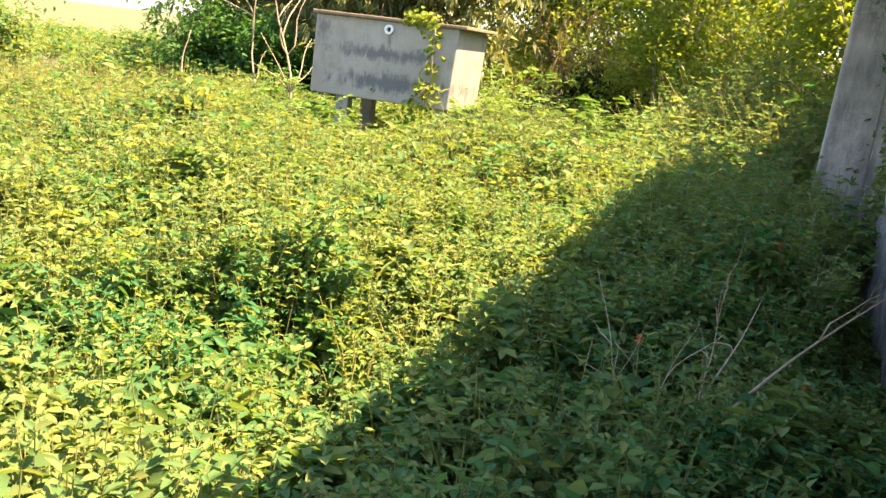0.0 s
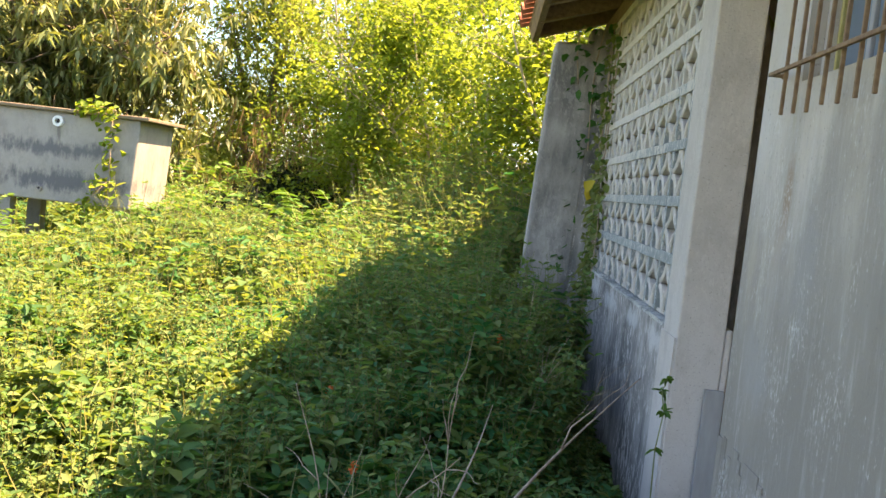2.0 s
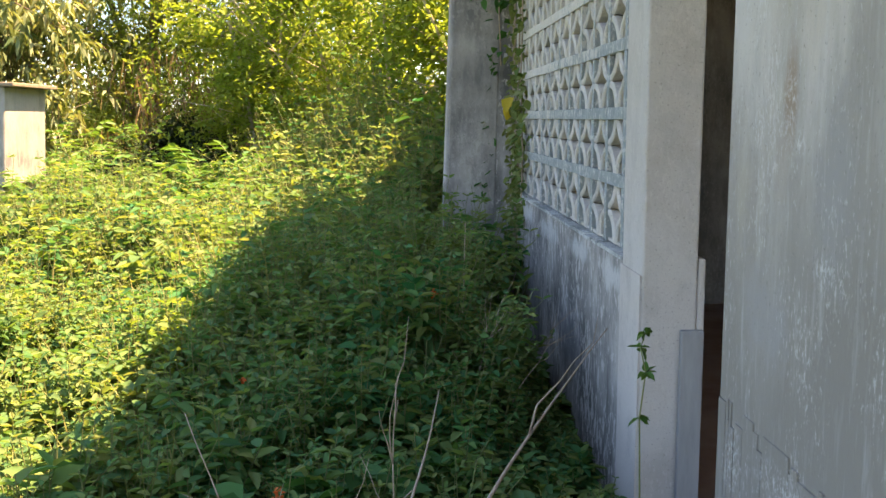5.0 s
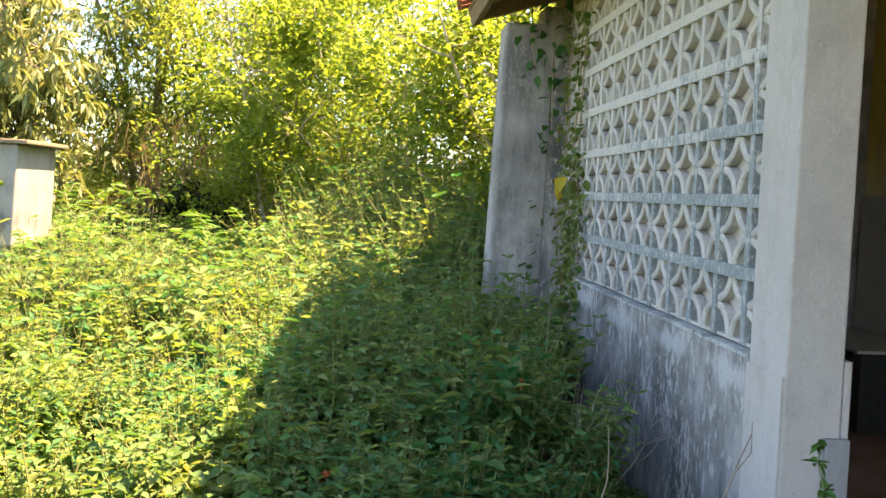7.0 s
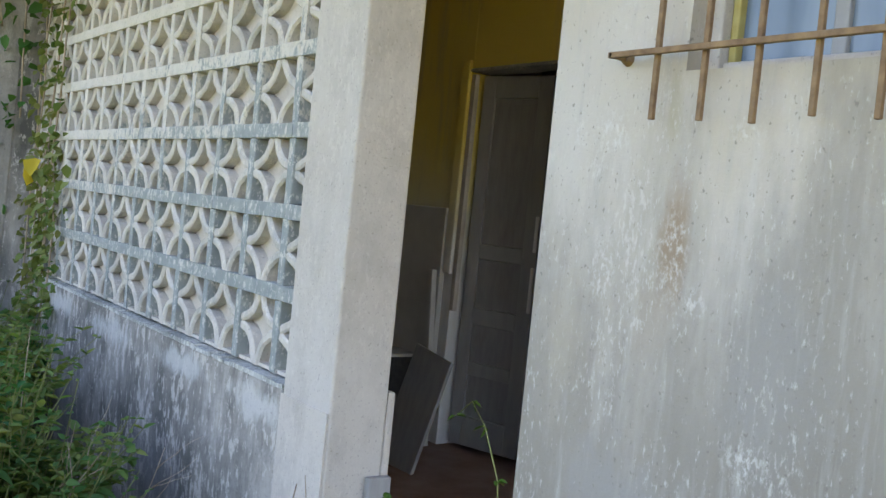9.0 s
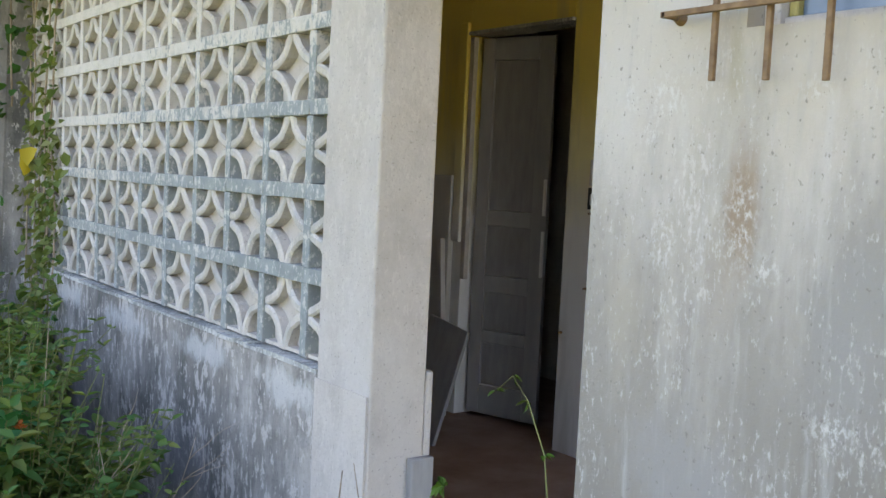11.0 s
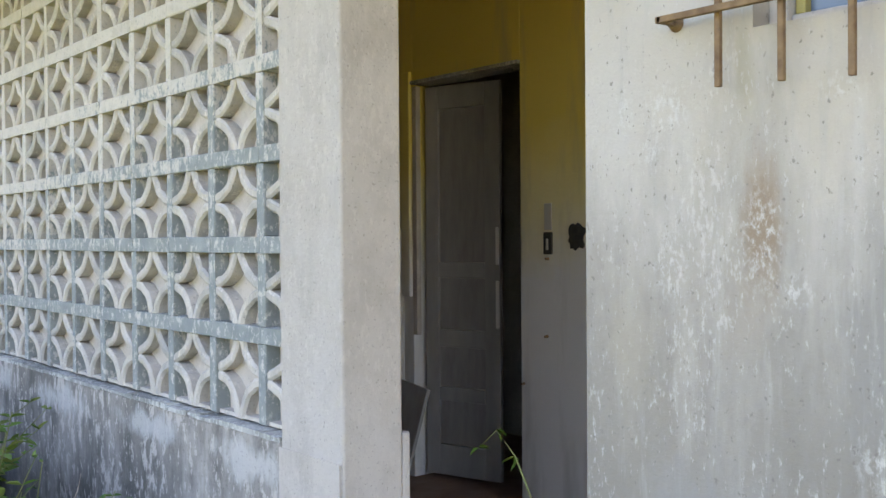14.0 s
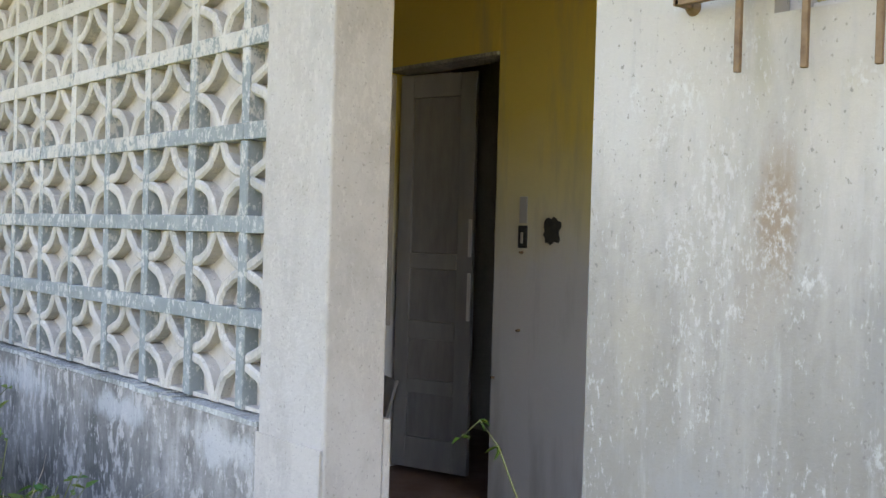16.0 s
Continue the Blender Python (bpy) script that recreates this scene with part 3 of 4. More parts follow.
tagged(part("wall_bracket", bm, M_RUST), "rusty bracket fixed above the meter box", "bracket")
bm = bmesh.new()
box(bm, 1.45, 1.948, 2.15, 3.1, .60, .618, .003)
tagged(part("porch_shelf", bm, M_BOARD), "pale cement shelf along the porch wall", "shelf")
# near-black block fills in for the shaded cavity below the shelf
bm = bmesh.new()
box(bm, 1.50, 1.94, 2.2, 2.28, .155, .599, .004)
tagged(part("shelf_shade_block", bm, M_DARK), "near-black block painting in the shade under the porch shelf", "support")
sw = tagged(empty("switch_box", 1.94, .96, 1.36), "open wall switch box with its cover missing", "switch")
# near-black plate paints the shade inside the open box
bm = bmesh.new()
box(bm, 1.938, 1.949, .935, .985, 1.33, 1.43, .003)
part("recess_shade", bm, M_DARK, sw)
bm = bmesh.new()
box(bm, 1.932, 1.937, .952, .965, 1.35, 1.40, .002)
part("toggle", bm, M_BOARD, sw)
bm = bmesh.new()
box(bm, 1.944, 1.949, .94, .985, 1.44, 1.56, .002)
part("pale_patch", bm, M_BOARD, sw)
# ragged black plate on the wall stands in for the hole's inner shade
bm = bmesh.new()
rim = []
for i in range(22):
    a = math.tau * i / 22
    q = (abs(math.cos(a)) ** 5 + abs(math.sin(a)) ** 5) ** -.2 * rnd.uniform(.82, 1.12)
    rim.append(bm.verts.new((1.9485, .792 + math.cos(a) * q * .045, 1.408 + math.sin(a) * q * .056)))
back = bmesh.ops.extrude_face_region(bm, geom=[bm.faces.new(rim)])["geom"]
bmesh.ops.translate(bm, vec=(-.006, 0, 0), verts=[g for g in back if isinstance(g, bmesh.types.BMVert)])
tagged(part("wall_hole", bm, M_DARK), "ragged socket hole broken in the porch wall, its inner shade painted black", "hole")
for y, z in ((.972, .959), (1.12, .73), (.965, 1.31)):
    bm = bmesh.new()
    bmesh.ops.create_cone(bm, cap_ends=True, segments=8, radius1=.007, radius2=.005, depth=.02, matrix=Matrix.Translation((1.94, y, z)) @ Matrix.Rotation(-math.pi / 2, 4, 'Y'))
    tagged(part("nail", bm, M_RUST), "rusty nail head in the porch wall", "nail", "nails in the porch wall")

# water tank
tank = tagged(empty("water_tank", -5.25, 6.6, .0), "stained concrete water tank on short legs, overgrown", "water tank")
TX0, TX1, TY0, TY1 = -6.17, -4.36, 6.1, 7.15
bm = bmesh.new()
v = box(bm, TX0, TX1, TY0, TY1, .74, 1.66, .015)
for w in v:
    if w.co.z < 1 and w.co.x > -5:
        w.co.x -= .04
part("basin", bm, M_TANK, tank)
bm = bmesh.new()
box(bm, TX0 - .03, TX1 + .10, TY0 - .05, TY1 + .08, 1.662, 1.70, .008)
part("lid", bm, simple("mossy_lid", (.16, .12, .075), (.27, .21, .14), 12, .9), tank, "thin brown weathered slab lid")
for x in (TX0 + .42, TX1 - .16):
    for y in (TY0 + .12, TY1 - .22):
        bm = bmesh.new()
        box(bm, x - .09, x + .07, y - .07, y + .07, -.1, .739, .01)
        part("leg", bm, M_TANK, tank)
for x, z, r in ((-5.21, 1.565, .055), (-5.35, .86, .03)):
    bm = bmesh.new()
    bmesh.ops.create_cone(bm, cap_ends=False, segments=20, radius1=r, radius2=r, depth=.05, matrix=Matrix.Translation((x, TY0 - .015, z)) @ Matrix.Rotation(math.pi / 2, 4, 'X'))
    bmesh.ops.create_cone(bm, cap_ends=False, segments=20, radius1=r * .5, radius2=r * .5, depth=.05, matrix=Matrix.Translation((x, TY0 - .015, z)) @ Matrix.Rotation(math.pi / 2, 4, 'X'))
    bm.edges.ensure_lookup_table()
    loops = sorted([vv for vv in bm.verts if vv.co.y < TY0 - .03], key=lambda vv: ((vv.co - Vector((x, vv.co.y, z))).length > r * .75, math.atan2(vv.co.z - z, vv.co.x - x)))
    h = len(loops) // 2
    for i in range(h):
        bm.faces.new((loops[i], loops[(i + 1) % h], loops[h + (i + 1) % h], loops[h + i]))
    pipe = part("pipe_outlet", bm, M_WHITEPIPE if r > .04 else M_TANK, tank, "pale round pipe outlet")
    # black disc paints the shade down the pipe
    bm = bmesh.new()
    bmesh.ops.create_circle(bm, cap_ends=True, segments=16, radius=r * .5, matrix=Matrix.Translation((x, TY0 - .004, z)) @ Matrix.Rotation(math.pi / 2, 4, 'X'))
    part("bore_shade", bm, M_DARK, pipe)

# ---------------------------------------------------------------- plants
def canopy(x, y):
    """Height of the weeds."""
    wall = np.clip(-x / 1.4, 0, 1)
    far = np.clip((y + 1.2) / 4.2, 0, 1)
    h = .32 + .14 * wall - .12 * np.clip((-1.7 - y) / .5, 0, 1) * np.clip((x + 1.9) / .4, 0, 1) + .52 * far * (1 - .76 * np.clip((-x - .6) / 1.6, 0, 1))
    h = h + .06 * np.sin(x * 2.3 + 1.1) * np.cos(y * 1.9) + .05 * np.sin(x * 5.1 - y * 3.7)
    h = h + .10 * np.sin(x * 1.3 + 2.2 * np.sin(y * .7)) * np.sin(y * 1.1 + .6) * np.clip(-x / 1.5, .2, 1)
    h = h + .45 * np.clip((y - 3.2) / 2.5, 0, 1) * np.clip((x + 2.3) / .9, 0, 1)
    h = h * (1 - .32 * np.clip((x + 7.4) / .5, 0, 1) * np.clip((-3.6 - x) / .5, 0, 1) * np.clip((y - 4.0) / .6, 0, 1))
    h = h * np.where(y < 2.2, np.clip((-x - .05) / .55, np.where(y < -.3, .62, .30), 1), 1)
    return np.maximum(h, .12) * np.where(y > 9, 1.15, 1)


CLUMPS = np.stack([rng.uniform(-11, 0, 420), rng.uniform(-4.5, 9.5, 420), rng.uniform(.16, .55, 420), rng.uniform(-.30, .52, 420)], axis=1)


def clumpiness(x, y):
    """How far plants stand above or below the mean height, clump by clump."""
    f = np.zeros(len(x))
    for cx, cy, r, a in CLUMPS:
        f += a * np.exp(-((x - cx) ** 2 + (y - cy) ** 2) / (r * r))
    return np.clip(f, -.55, .60)


def weeds(name, material, n, x0, x1, y0, y1, per, leaf, label, jitter=1.0, far=False):
    """Branching weeds in clumps: each plant has a stem, side shoots and opposite pairs of leaves."""
    X, Y = rng.uniform(x0, x1, n), rng.uniform(y0, y1, n)
    keep = (X < -.07) | (Y > 3.5)
    keep &= ~((X > -.6) & (Y > 3.05) & (Y < 3.45))
    keep &= ~((X > TX0 - .05) & (X < TX1 + .05) & (Y > TY0 - .02) & (Y < TY1 + .05))
    keep &= ~((X > .1) & (Y < 4.6))
    lump = clumpiness(X, Y)
    keep &= rng.random(n) < .74 + lump
    X, Y, lump = X[keep], Y[keep], lump[keep]
    n = len(X)
    H = canopy(X, Y) * (1 + .80 * lump) * rng.uniform(.60, 1.20, n) ** jitter
    lean = rng.normal(0, .16, (n, 2))
    A = np.stack([X, Y, np.full(n, -.04)], axis=1)
    B = np.stack([X + lean[:, 0] * H, Y + lean[:, 1] * H, H], axis=1)
    # side shoots fan out of the stem
    shoots = 4
    g = rng.uniform(.25, .7, (n, shoots))
    g[:, 0] = .3
    S0 = A[:, None] + (B - A)[:, None] * g[:, :, None]
    az = rng.uniform(0, math.tau, (n, shoots))
    reach = rng.uniform(.10, .30, (n, shoots)) * H[:, None]
    reach[:, 0] = 0
    top = np.maximum(H[:, None] * rng.uniform(.72, 1.0, (n, shoots)), S0[:, :, 2] + .03)
    top[:, 0] = H
    S1 = np.stack([B[:, None, 0] + np.cos(az) * reach, B[:, None, 1] + np.sin(az) * reach, top], axis=2)
    S0, S1 = S0.reshape(-1, 3), S1.reshape(-1, 3)
    S1[:, 0] = np.where((S1[:, 1] < 3.5) & (S0[:, 0] < -.05), np.minimum(S1[:, 0], -.07), S1[:, 0])
    m = len(S0)
    pairs = max(2, per // (2 * shoots))
    f = (np.arange(pairs)[None] + rng.uniform(.5, 1.0, (m, pairs))) / pairs
    P = S0[:, None] + (S1 - S0)[:, None] * f[:, :, None]
    turn = rng.uniform(0, math.tau, (m, 1)) + np.arange(pairs)[None] * 1.45
    size = np.repeat(np.exp(rng.normal(0, .34, n)), shoots)[:, None] * (1.15 - .5 * f ** 2)
    tilt = rng.normal(.05, .35, (m, pairs)) + .5 * f ** 3
    Ps, Ds, Ls = [], [], []
    for side in (0, math.pi):
        a = turn + side + rng.normal(0, .3, (m, pairs))
        Ps.append(P.reshape(-1, 3))
        Ds.append(np.stack([np.cos(a), np.sin(a), tilt], axis=2).reshape(-1, 3))
        Ls.append((size * rng.uniform(.75, 1.2, (m, pairs))).ravel())
    P, D, L = np.concatenate(Ps), np.concatenate(Ds), np.concatenate(Ls) * leaf
    ok = ~((P[:, 0] > -.04) & (P[:, 1] < 3.4))
    P, D, L = P[ok], D[ok], L[ok]
    me = leaf_mesh(name, P, D, L, L * rng.uniform(.42, .62, len(L)), .22, .28, far)
    ob = tagged(attach(name, me, material), label, "weeds", kind="stuff")
    st = ribbon_mesh("weed_stem", np.concatenate([A, S0]), np.concatenate([B, S1]), .0030, .0014)
    tagged(attach("weed_stem", st, M_STEM, ob), kind="stuff")
    return ob


weeds("weeds_near", L_WEED, 5200, -4.6, -.06, -3.6, 2.0, 64, .048, "dense knee-high leafy green weeds")
weeds("weeds_middle", L_WEED, 9500, -8, -.06, 2.0, 9.0, 24, .068, "dense leafy weeds around the water tank")
weeds("weeds_side", L_WEED, 3600, -10, -4.6, -3.0, 2.0, 24, .060, "sunlit dense leafy weeds beside the path")
weeds("weeds_behind", L_WEED, 700, -4.5, -.3, -8.0, -3.6, 20, .06, "low leafy weeds along the path")
weeds("weeds_far", L_WEED, 4200, -26, 3, 9.0, 24, 12, .12, "rough distant weeds and undergrowth", 1.0, True)


tall = weeds("weeds_tall", L_SHRUB, 800, -7.5, -1.5, -2.4, 6.0, 40, .035, "taller wispy yellow-green weeds standing above the rest", -.6)


def blades(name, n, x0, x1, y0, y1, label):
    X, Y = rng.uniform(x0, x1, n), rng.uniform(y0, y1, n)
    keep = ~((X > TX0 - .1) & (X < TX1 + .1) & (Y > TY0 - .1) & (Y < TY1 + .1))
    X, Y = X[keep], Y[keep]
    n = len(X)
    H = canopy(X, Y) * rng.uniform(.7, 1.35, n)
    P = np.stack([X, Y, np.full(n, -.03)], axis=1)
    D = np.stack([rng.normal(0, .25, n), rng.normal(0, .25, n), np.ones(n)], axis=1)
    tagged(attach(name, leaf_mesh(name, P, D, H, .007, .2, .03), L_GRASS), label, "grass", kind="stuff")


blades("grass_left", 9000, -11, -3.6, 1.0, 8.5, "tall yellowing grass among the weeds")
blades("grass_near", 1600, -4.6, -1.2, -3.2, 3.0, "thin grass stalks among the weeds")


def branch(start, way, length, bend, n=6):
    p, d = Vector(start), Vector(way).normalized()
    pts = [p.copy()]
    for _ in range(n):
        d = (d + Vector((rnd.gauss(0, bend), rnd.gauss(0, bend), rnd.gauss(0, bend * .6)))).normalized()
        p = p + d * (length / n)
        pts.append(p.copy())
    return pts


def tree(name, label, x, y, height, spread, trunk, limbs, material, leaf, ratio, count, low=.35, hang=0.0, cluster=.4, stems=1):
    """Tapered trunk, forking limbs and a crown of separate leaves gathered round the twig ends."""
    root = tagged(empty(name, x, y, 0), label, "tree" if height > 2.2 else "shrub")
    ends = []
    trunks = []
    for s in range(stems):
        bm = bmesh.new()
        ox = rnd.uniform(-.3, .3) * (stems > 1)
        pts = branch((x + ox, y + rnd.uniform(-.3, .3) * (stems > 1), -.1), (rnd.uniform(-.15, .15) + ox * .5, rnd.uniform(-.1, .1), 1), height * .72, .10, 7)
        tube(bm, pts, [trunk * (1 - .11 * i) for i in range(8)], 8)
        trunks.append(pts)
        bark = M_PALEBARK if stems > 3 else M_BARK
        part("trunk", bm, bark, root)
    bm = bmesh.new()
    for i in range(limbs):
        pts = trunks[i % stems]
        j = rnd.uniform(low, 1) * 6.9
        a = Vector(pts[int(j)]).lerp(Vector(pts[int(j) + 1]), j % 1)
        az = rnd.uniform(0, math.tau)
        out = spread * rnd.uniform(.55, 1.0) * (1.1 - .45 * j / 7)
        b = branch(a, (math.cos(az), math.sin(az), rnd.uniform(.05, .9)), out, .22, 6)
        tube(bm, b, [trunk * .35 * (1 - .14 * q) for q in range(7)], 5)
        for q in (2, 3, 4, 5, 6):
            for _ in range(2):
                e = branch(b[q], (rnd.gauss(0, 1), rnd.gauss(0, 1), rnd.gauss(.2, .6)), out * .38, .3, 3)
                tube(bm, e, [trunk * .09, trunk * .07, trunk * .05, trunk * .03], 3)
                ends += e[1:]
    tagged(part("limb", bm, bark, root), kind="stuff")
    E = np.array([tuple(e) for e in ends])
    weight = rng.random(len(E)) ** 3
    idx = rng.choice(len(E), count, p=weight / weight.sum())
    P = E[idx] + rng.normal(0, cluster * .5, (count, 3)) * (1, 1, .8)
    P[:, 2] = np.maximum(P[:, 2], .15)
    D = rng.normal(0, 1, (count, 3)) * (1, 1, .6) + (0, 0, .1 - hang)
    if hang >= .8:
        # whorls of long leaves drooping from each shoot tip
        whorl = 11
        tips = np.repeat(P[:count // whorl + 1], whorl, axis=0)[:count]
        P = tips + rng.normal(0, .035, (count, 3))
        a = rng.uniform(0, math.tau, count)
        D = np.stack([np.cos(a), np.sin(a), rng.uniform(-2.2, .25, count)], axis=1)
    L = rng.uniform(.65, 1.3, count) * leaf
    attach("crown", leaf_mesh("crown", P, D, L, L * ratio, .2, .25, True), material, root)
    return root


# leafy bushes and trees behind the weeds
for x, y, h, sp, cnt, lab in ((-2.1, 9.6, 6.4, 1.9, 17000, "bright yellow-green small-leaved tree with thin stems"),
                              (-.8, 8.3, 5.2, 1.6, 15000, "sunlit yellow-green tree with a loose crown"),
                              (.5, 8.8, 4.6, 1.6, 13000, "yellow-green tree beyond the house end"),
                              (-1.5, 12.0, 8.0, 1.8, 9000, "tall thin-stemmed tree with a loose light crown"),
                              (1.3, 6.2, 5.4, 1.5, 13000, "dense small-leaved tree beside the house end"),
                              # next two are added for the shade they cast past the house end
                              (.35, 5.3, 4.6, 1.3, 9000, "tall thin tree added to shade the house end"),
                              (.3, 7.2, 5.4, 1.5, 9000, "dense small-leaved tree shading the house end")):
    tree("broadleaf_tree", lab, x, y, h, sp, .035, 44, L_SHRUB, .08, .5, cnt, .12, 0, .26, stems=4)
# unseen tree, added to shade the weeds past the pier
tree("shade_tree", "dense leafy tree hidden behind the house end, added for its shade", 1.5, 4.9, 5.4, 1.5, .09, 46, L_SHRUB, .11, .5, 26000, .35, 0, .30)
tree("feathery_tree", "tall feathery light green tree with drooping foliage", -4.6, 13.3, 8.8, 2.1, .07, 48, L_FEATHER, .13, .26, 21000, .12, .5, .46, stems=3)
tree("feathery_tree", "feathery tree with hanging dry strands", -3.1, 12.4, 8.0, 2.0, .07, 46, L_FEATHER, .13, .26, 20000, .10, .5, .46, stems=3)
tree("mango_tree", "large dark tree with long drooping leaves", -9.4, 12.8, 7.6, 3.4, .17, 60, L_MANGO, .24, .20, 34000, .10, .9, .5)
tree("mango_tree", "dark leafy tree with long hanging leaves", -11.4, 14.5, 7.0, 3.0, .17, 44, L_MANGO, .22, .22, 18000, .2, .8, .45)
tree("mango_tree", "leafy tree with long hanging sunlit leaves behind the tank", -7.2, 11.4, 6.6, 2.6, .13, 56, L_MANGO, .22, .20, 24000, .16, .9, .5)
tree("bush", "rounded dark green bush at the field edge", -10.2, 10.4, 1.5, 1.7, .04, 30, L_VINE, .10, .5, 20000, .05, 0, .34, stems=3)
# this bush is added to stand in for the spreading tree's shade
tree("bush", "dark leafy bush added to fill the shade under the spreading tree", -8.2, 9.6, 1.7, 1.1, .04, 26, L_VINE, .10, .5, 14000, .05, 0, .3, stems=3)
tree("bush", "rounded green bush in the far field", -15.5, 10.5, .9, 1.6, .04, 18, L_WEED, .11, .5, 8000, .05, 0, .35, stems=3)
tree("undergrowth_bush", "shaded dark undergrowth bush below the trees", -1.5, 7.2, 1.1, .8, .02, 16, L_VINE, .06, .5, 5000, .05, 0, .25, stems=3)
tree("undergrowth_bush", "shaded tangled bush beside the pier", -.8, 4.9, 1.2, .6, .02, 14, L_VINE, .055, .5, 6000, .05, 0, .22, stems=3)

# near-black leaves put the deep shade under the feathery trees into colour
tree("shade_fill_bush", "near-black bush painting in the shade under the feathery trees", -3.9, 10.4, 1.7, .8, .03, 24, leafy("shade_fill_leaf", ((.015, .03, .01), (.035, .05, .015)), .15), .09, .4, 9000, .05, .5, .22, stems=3)

# distant belt of trees
n = 30000
az = rng.uniform(-.9, .56, n)
dist = rng.uniform(34, 52, n)
P = np.stack([-dist * np.sin(az), dist * np.cos(az), np.abs(rng.normal(0, .5, n)) * (3.2 + 1.3 * np.sin(az * 17) + .8 * np.sin(az * 41))], axis=1)
tagged(attach("distant_trees", leaf_mesh("distant_trees", P, rng.normal(0, 1, (n, 3)), .40, .26, .2, .2, True), L_FAR), "hazy belt of far trees behind the field", "trees", kind="stuff")

# hanging dry strands under the feathery trees
n = 500
P = np.stack([rng.normal(-3.7, .75, n), rng.normal(11.0, .5, n), rng.uniform(.9, 2.4, n)], axis=1)
D = np.stack([rng.normal(0, .25, n), rng.normal(0, .25, n), -np.ones(n)], axis=1)
tagged(attach("hanging_strands", leaf_mesh("hanging_strands", P, D, rng.uniform(.2, .6, n), .014, .1, .1), L_DRY), "brown dry strands hanging from the tree", "dead foliage", kind="stuff")


def leafy_plant(name, label, x, y, h, shoots, leaflets, leaf, material, ratio=.42, spread=.5):
    """Shoots with paired leaflets, like a young legume shrub."""
    root = tagged(empty(name, x, y, 0), label, "plant")
    bm = bmesh.new()
    P, D = [], []
    for s in range(shoots):
        az = rnd.uniform(0, math.tau)
        e = branch((x + rnd.uniform(-.12, .12), y + rnd.uniform(-.12, .12), -.05), (math.cos(az) * spread, math.sin(az) * spread, 1), h * rnd.uniform(.8, 1.1), .10, 6)
        tube(bm, e, [.012 - .0015 * i for i in range(7)], 5)
        for q in range(2, 7):
            for _ in range(2):
                a2 = rnd.uniform(0, math.tau)
                fr = branch(e[q], (math.cos(a2), math.sin(a2), .35), h * .26, .15, leaflets)
                tube(bm, fr, [.004] * (leaflets + 1), 3)
                for p0, p1 in zip(fr, fr[1:]):
                    d = (p1 - p0).normalized()
                    side = d.cross(Vector((0, 0, 1)))
                    for sg in (1, -1):
                        P.append(tuple(p1))
                        D.append(tuple(side * sg + d * .5 + Vector((0, 0, rnd.uniform(-.2, .15)))))
                P.append(tuple(fr[-1]))
                D.append(tuple(fr[-1] - fr[-2]))
    part("stem", bm, M_STEM, root)
    n = len(P)
    L = rng.uniform(.75, 1.2, n) * leaf
    attach("foliage", leaf_mesh("foliage", np.array(P), np.array(D), L, L * ratio, .15, .3), material, root)
    return root


leafy_plant("leafy_shrub", "bright broad-leaved shrub with paired leaflets in sun", -2.45, 6.0, 1.12, 7, 4, .12, L_BIG, .42, .28)
leafy_plant("leafy_shrub", "bright shrub sprouting beside the tank", -3.9, 7.4, 1.2, 7, 4, .10, L_BIG, .42, .3)
leafy_plant("tall_weed", "upright green weed before the tank", -4.15, 5.6, .85, 5, 4, .08, L_BIG, .5, .25)
leafy_plant("tall_weed", "upright leafy weed before the tank", -5.35, 5.0, .78, 4, 4, .08, L_BIG, .5, .25)
leafy_plant("tall_weed", "leafy bright weed growing beside the tank leg", -3.6, 6.3, 1.05, 7, 4, .085, L_BIG, .5, .25)
leafy_plant("tall_weed", "upright leafy weed in the sunlit field", -6.5, 5.6, .9, 5, 4, .08, L_BIG, .5, .25)
leafy_plant("broad_leaf_weed", "pale broad-leaved weed among the sunlit weeds", -2.1, -.4, .50, 3, 2, .055, L_BIG, .7, .3)
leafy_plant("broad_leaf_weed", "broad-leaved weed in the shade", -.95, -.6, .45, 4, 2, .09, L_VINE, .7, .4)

def sprig(x, y, z, pts, label, per=3, scale=1.0):
    root = tagged(empty("arching_sprig", x, y, z), label, "plant")
    bm = bmesh.new()
    tube(bm, pts, [.003, .0026, .0022, .002, .0016, .0012][:len(pts)], 5)
    part("stem", bm, M_STEM, root)
    P, D = [], []
    for p in pts[2:]:
        for _ in range(per):
            P.append(p)
            D.append((rnd.gauss(0, 1), rnd.gauss(0, 1), rnd.gauss(-.2, .4)))
    n = len(P)
    attach("foliage", leaf_mesh("foliage", np.array(P), np.array(D), rng.uniform(.02, .036, n) * scale, .016 * scale, .2, .3), L_BIG, root)


sprig(.28, -.60, .15, [(.28, -.60, .15), (.29, -.60, .5), (.30, -.54, .79), (.30, -.47, .91), (.30, -.41, .96), (.30, -.35, .91)], "arching weed sprig growing from the porch floor")
sprig(-.15, -.74, 0, [(-.15, -.74, -.03), (-.14, -.73, .35), (-.15, -.74, .62), (-.14, -.75, .74), (-.15, -.73, .80), (-.13, -.70, .83)], "thin leafy weed growing before the porch threshold", 8, 1.15)


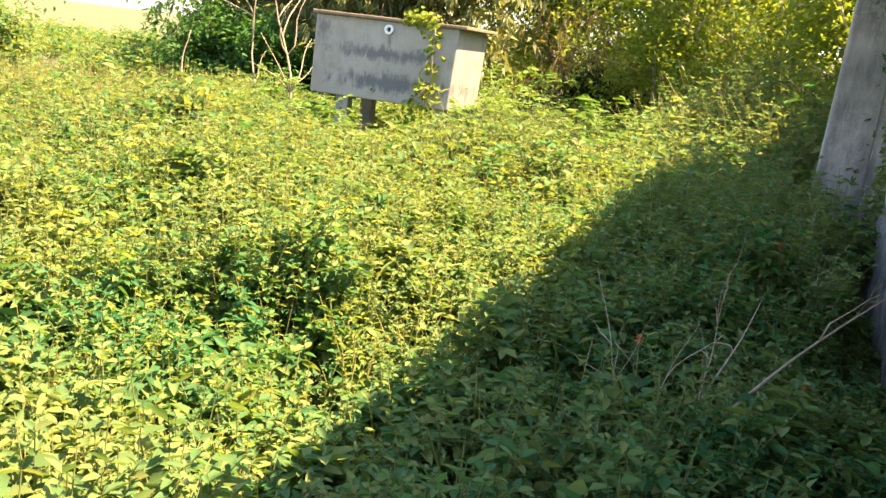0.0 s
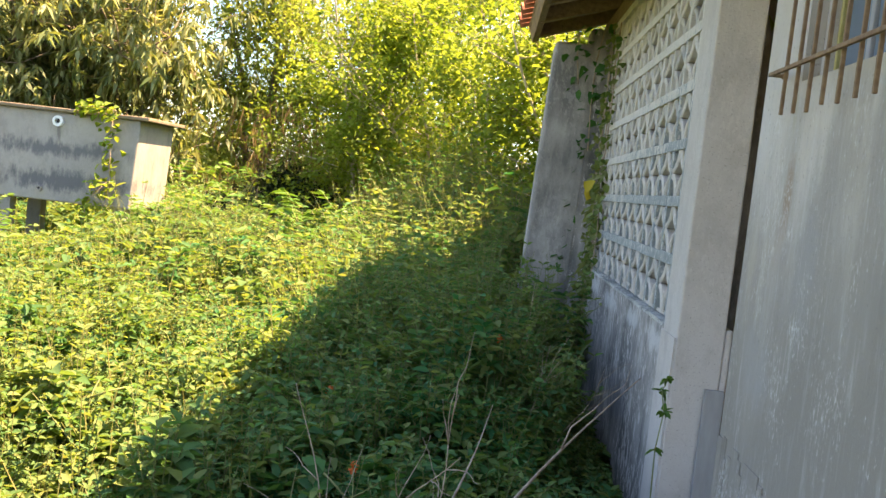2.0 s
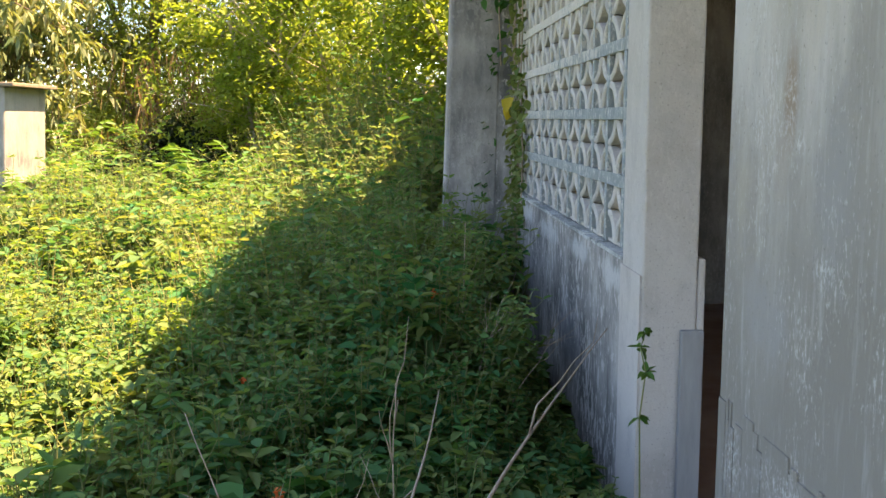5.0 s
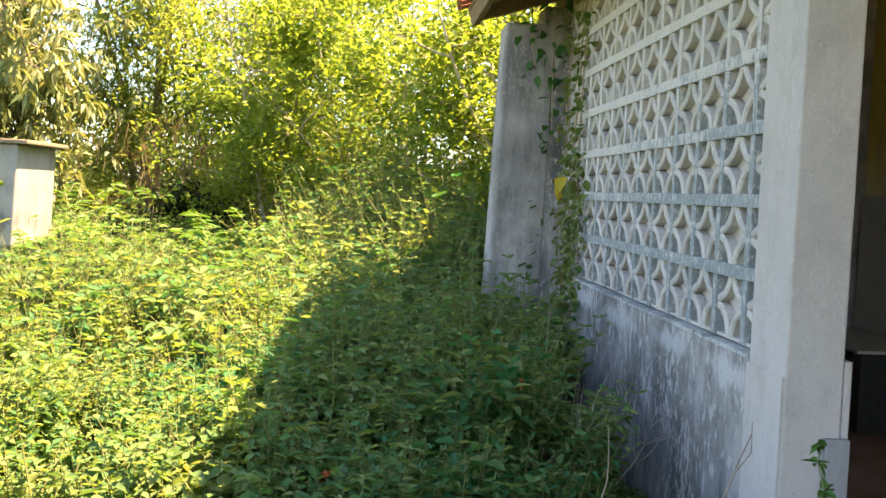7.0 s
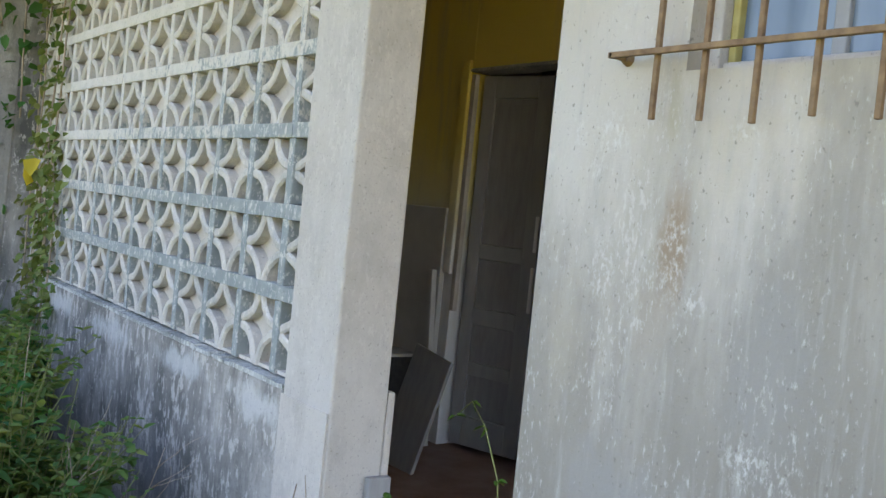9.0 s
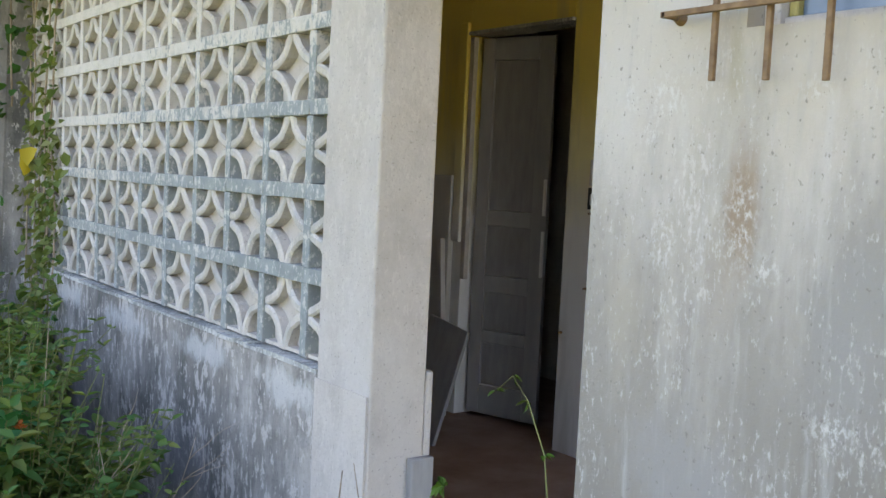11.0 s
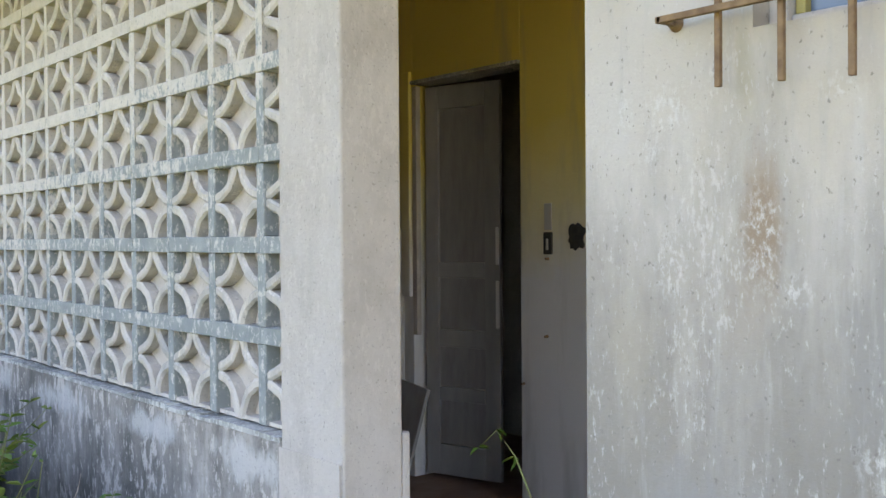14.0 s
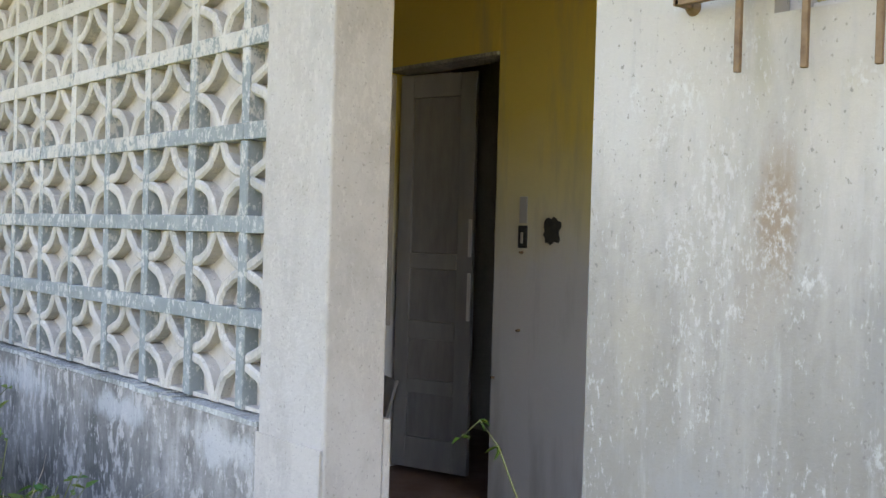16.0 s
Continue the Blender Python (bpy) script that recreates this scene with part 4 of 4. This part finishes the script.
def twig(name, label, start, way, length, forks, r=.0045, bend=.12):
    root = tagged(empty(name, *start), label, "dead branch")
    bm = bmesh.new()
    main = branch(start, way, length, bend, 8)
    tube(bm, main, [r * (1 - .09 * i) for i in range(9)], 6)
    part("stem", bm, M_TWIG, root)
    for i in range(forks):
        q = rnd.randint(2, 7)
        bm = bmesh.new()
        d = (main[q] - main[q - 1]).normalized() + Vector((rnd.gauss(0, .6), rnd.gauss(0, .6), rnd.gauss(.1, .35)))
        f = branch(main[q], d, length * rnd.uniform(.25, .5), .18, 5)
        tube(bm, f, [r * .55 * (1 - .14 * j) for j in range(6)], 5)
        part("side_twig", bm, M_TWIG, root)


twig("dead_branch", "long dry bare branch leaning towards the wall", (-.70, -1.25, .40), (.44, .95, .40), 1.12, 1, .006, .03)
twig("dead_branch", "dry pale stick in the shaded weeds", (-.80, -1.05, .35), (.15, .45, .35), .55, 0, .005, .04)
for dx, lab in ((0, "dry brown forked stalks among the weeds"), (.14, "dry bent stalks among the weeds"), (.26, "dry pale forked stalks in the shade")):
    twig("dead_branch", lab, (-1.05 + dx, -1.25, .30), (-.28 + dx * .4, .1, .8), .52, 5, .0032, .16)
for dx, dy, lean in ((0, 0, -.30), (.03, .05, .05), (.06, -.04, .38), (-.02, .08, -.10)):
    twig("dead_branch", "bare dry twigs sprouting by the base wall", (-.46 + dx, .5 + dy, .15), (lean, -.05, .9), .56, 5, .0032, .14)
twig("dead_branch", "thin upright dry stalk by the base wall", (-.52, .9, .1), (-.03, 0, 1), .85, 0, .004, .03)
twig("dead_shrub", "bare dry shrub beside the water tank", (-6.1, 5.6, .3), (-.1, 0, 1), 1.7, 9, .018, .08)
twig("dead_shrub", "bare dry shrub beside the water tank", (-6.4, 5.5, .3), (-.35, 0, 1), 1.7, 6, .014, .08)
twig("dead_branch", "pale bent stalk in the field", (-7.6, 5.5, .4), (.3, 0, 1), .9, 0, .014, .1)


def vine(name, label, paths, leaf, per, material, spread):
    root = tagged(empty(name, *paths[0][0]), label, "vine")
    P = []
    for pts in paths:
        bm = bmesh.new()
        tube(bm, pts, [.005] * len(pts), 5)
        part("runner", bm, M_TWIG, root)
        for a, b in zip(pts, pts[1:]):
            for _ in range(per):
                P.append(Vector(a).lerp(Vector(b), rnd.random()))
    P = np.array([tuple(p) for p in P]) + rng.normal(0, 1, (len(P), 3)) * spread
    n = len(P)
    D = rng.normal(0, 1, (n, 3)) * (.4, 1, .5) + (-.5, 0, -.5)
    L = rng.uniform(.6, 1.3, n) * leaf
    attach("foliage", leaf_mesh("foliage", P, D, L, L * .7, .15, .2), material, root)
    return root


def climb(y, z0, z1, drift):
    return [(-.035, y + drift * i / 7 + rnd.uniform(-.05, .05), z0 + (z1 - z0) * i / 7) for i in range(8)]


L_IVY = leafy("ivy_leaf", ((.06, .14, .03), (.14, .21, .055), (.26, .28, .12)), .42)
vine("climbing_vine", "pale green vine climbing the block grille by the pier", [climb(2.98, .4, 2.55, -.1), climb(2.8, .5, 2.4, .15), climb(2.9, .6, 2.5, -.35), climb(2.6, .7, 1.7, .1),
     climb(2.7, .5, 2.3, -.25), climb(2.45, .8, 1.5, .1), climb(2.85, .3, 1.6, -.2)], .055, 11, L_IVY, (.016, .09, .06))
vine("hanging_vine", "leafy vine hanging from the eave by the pier", [[(-.08, 3.0, 2.56), (-.12, 3.02, 2.3), (-.12, 3.0, 2.0), (-.10, 3.05, 1.7)], [(-.25, 3.08, 2.52), (-.25, 3.06, 2.35), (-.22, 3.05, 2.15)]], .07, 10, L_VINE, (.05, .05, .07))
vine("pier_moss_vine", "dark creeper in the crack beside the pier", [[(-.19, 3.15, .6), (-.18, 3.15, 1.0), (-.15, 3.15, 1.4), (-.14, 3.15, 1.8)]], .05, 30, L_VINE, (.03, .02, .08))
vine("tank_vine", "green vine hanging down the water tank", [[(-4.62, 6.02, 1.74), (-4.62, 6.01, 1.4), (-4.60, 6.02, 1.0), (-4.62, 6.0, .6)], [(-5.0, 6.04, 1.73), (-4.8, 6.04, 1.76), (-4.6, 6.04, 1.73)], [(-4.62, 6.0, 1.0), (-4.8, 6.0, .8), (-4.85, 6.0, .5)]], .085, 30, L_SHRUB, (.05, .03, .05))
bm_me = leaf_mesh("yellow_leaf", np.array([(-.07, 2.78, 1.50), (-.06, 2.80, 1.46)]), np.array([(-.3, -.5, -.6), (-.2, .4, -.7)]), .11, .09)
tagged(attach("yellow_leaf", bm_me, L_YELLOW), "yellowed leaf caught in the vine", "leaf")

# small orange flower heads
for x, y in ((-1.05, -.9), (-1.3, .2), (-.62, .6), (-.45, -.7)):
    z = float(canopy(np.array(x), np.array(y))) + .06
    flower = tagged(empty("flower", x, y, z), "small orange-red lantana flower head", "flower", "flowers in the weeds")
    P = np.tile((x, y, z), (14, 1)) + rng.normal(0, .006, (14, 3))
    attach("petals", leaf_mesh("petals", P, rng.normal(0, 1, (14, 3)) + (0, 0, .8), .015, .012), L_PETAL, flower)
    bm = bmesh.new()
    tube(bm, [(x, y, z - .3), (x + .01, y, z - .12), (x, y, z)], [.003, .0025, .002], 4)
    part("stalk", bm, M_STEM, flower)
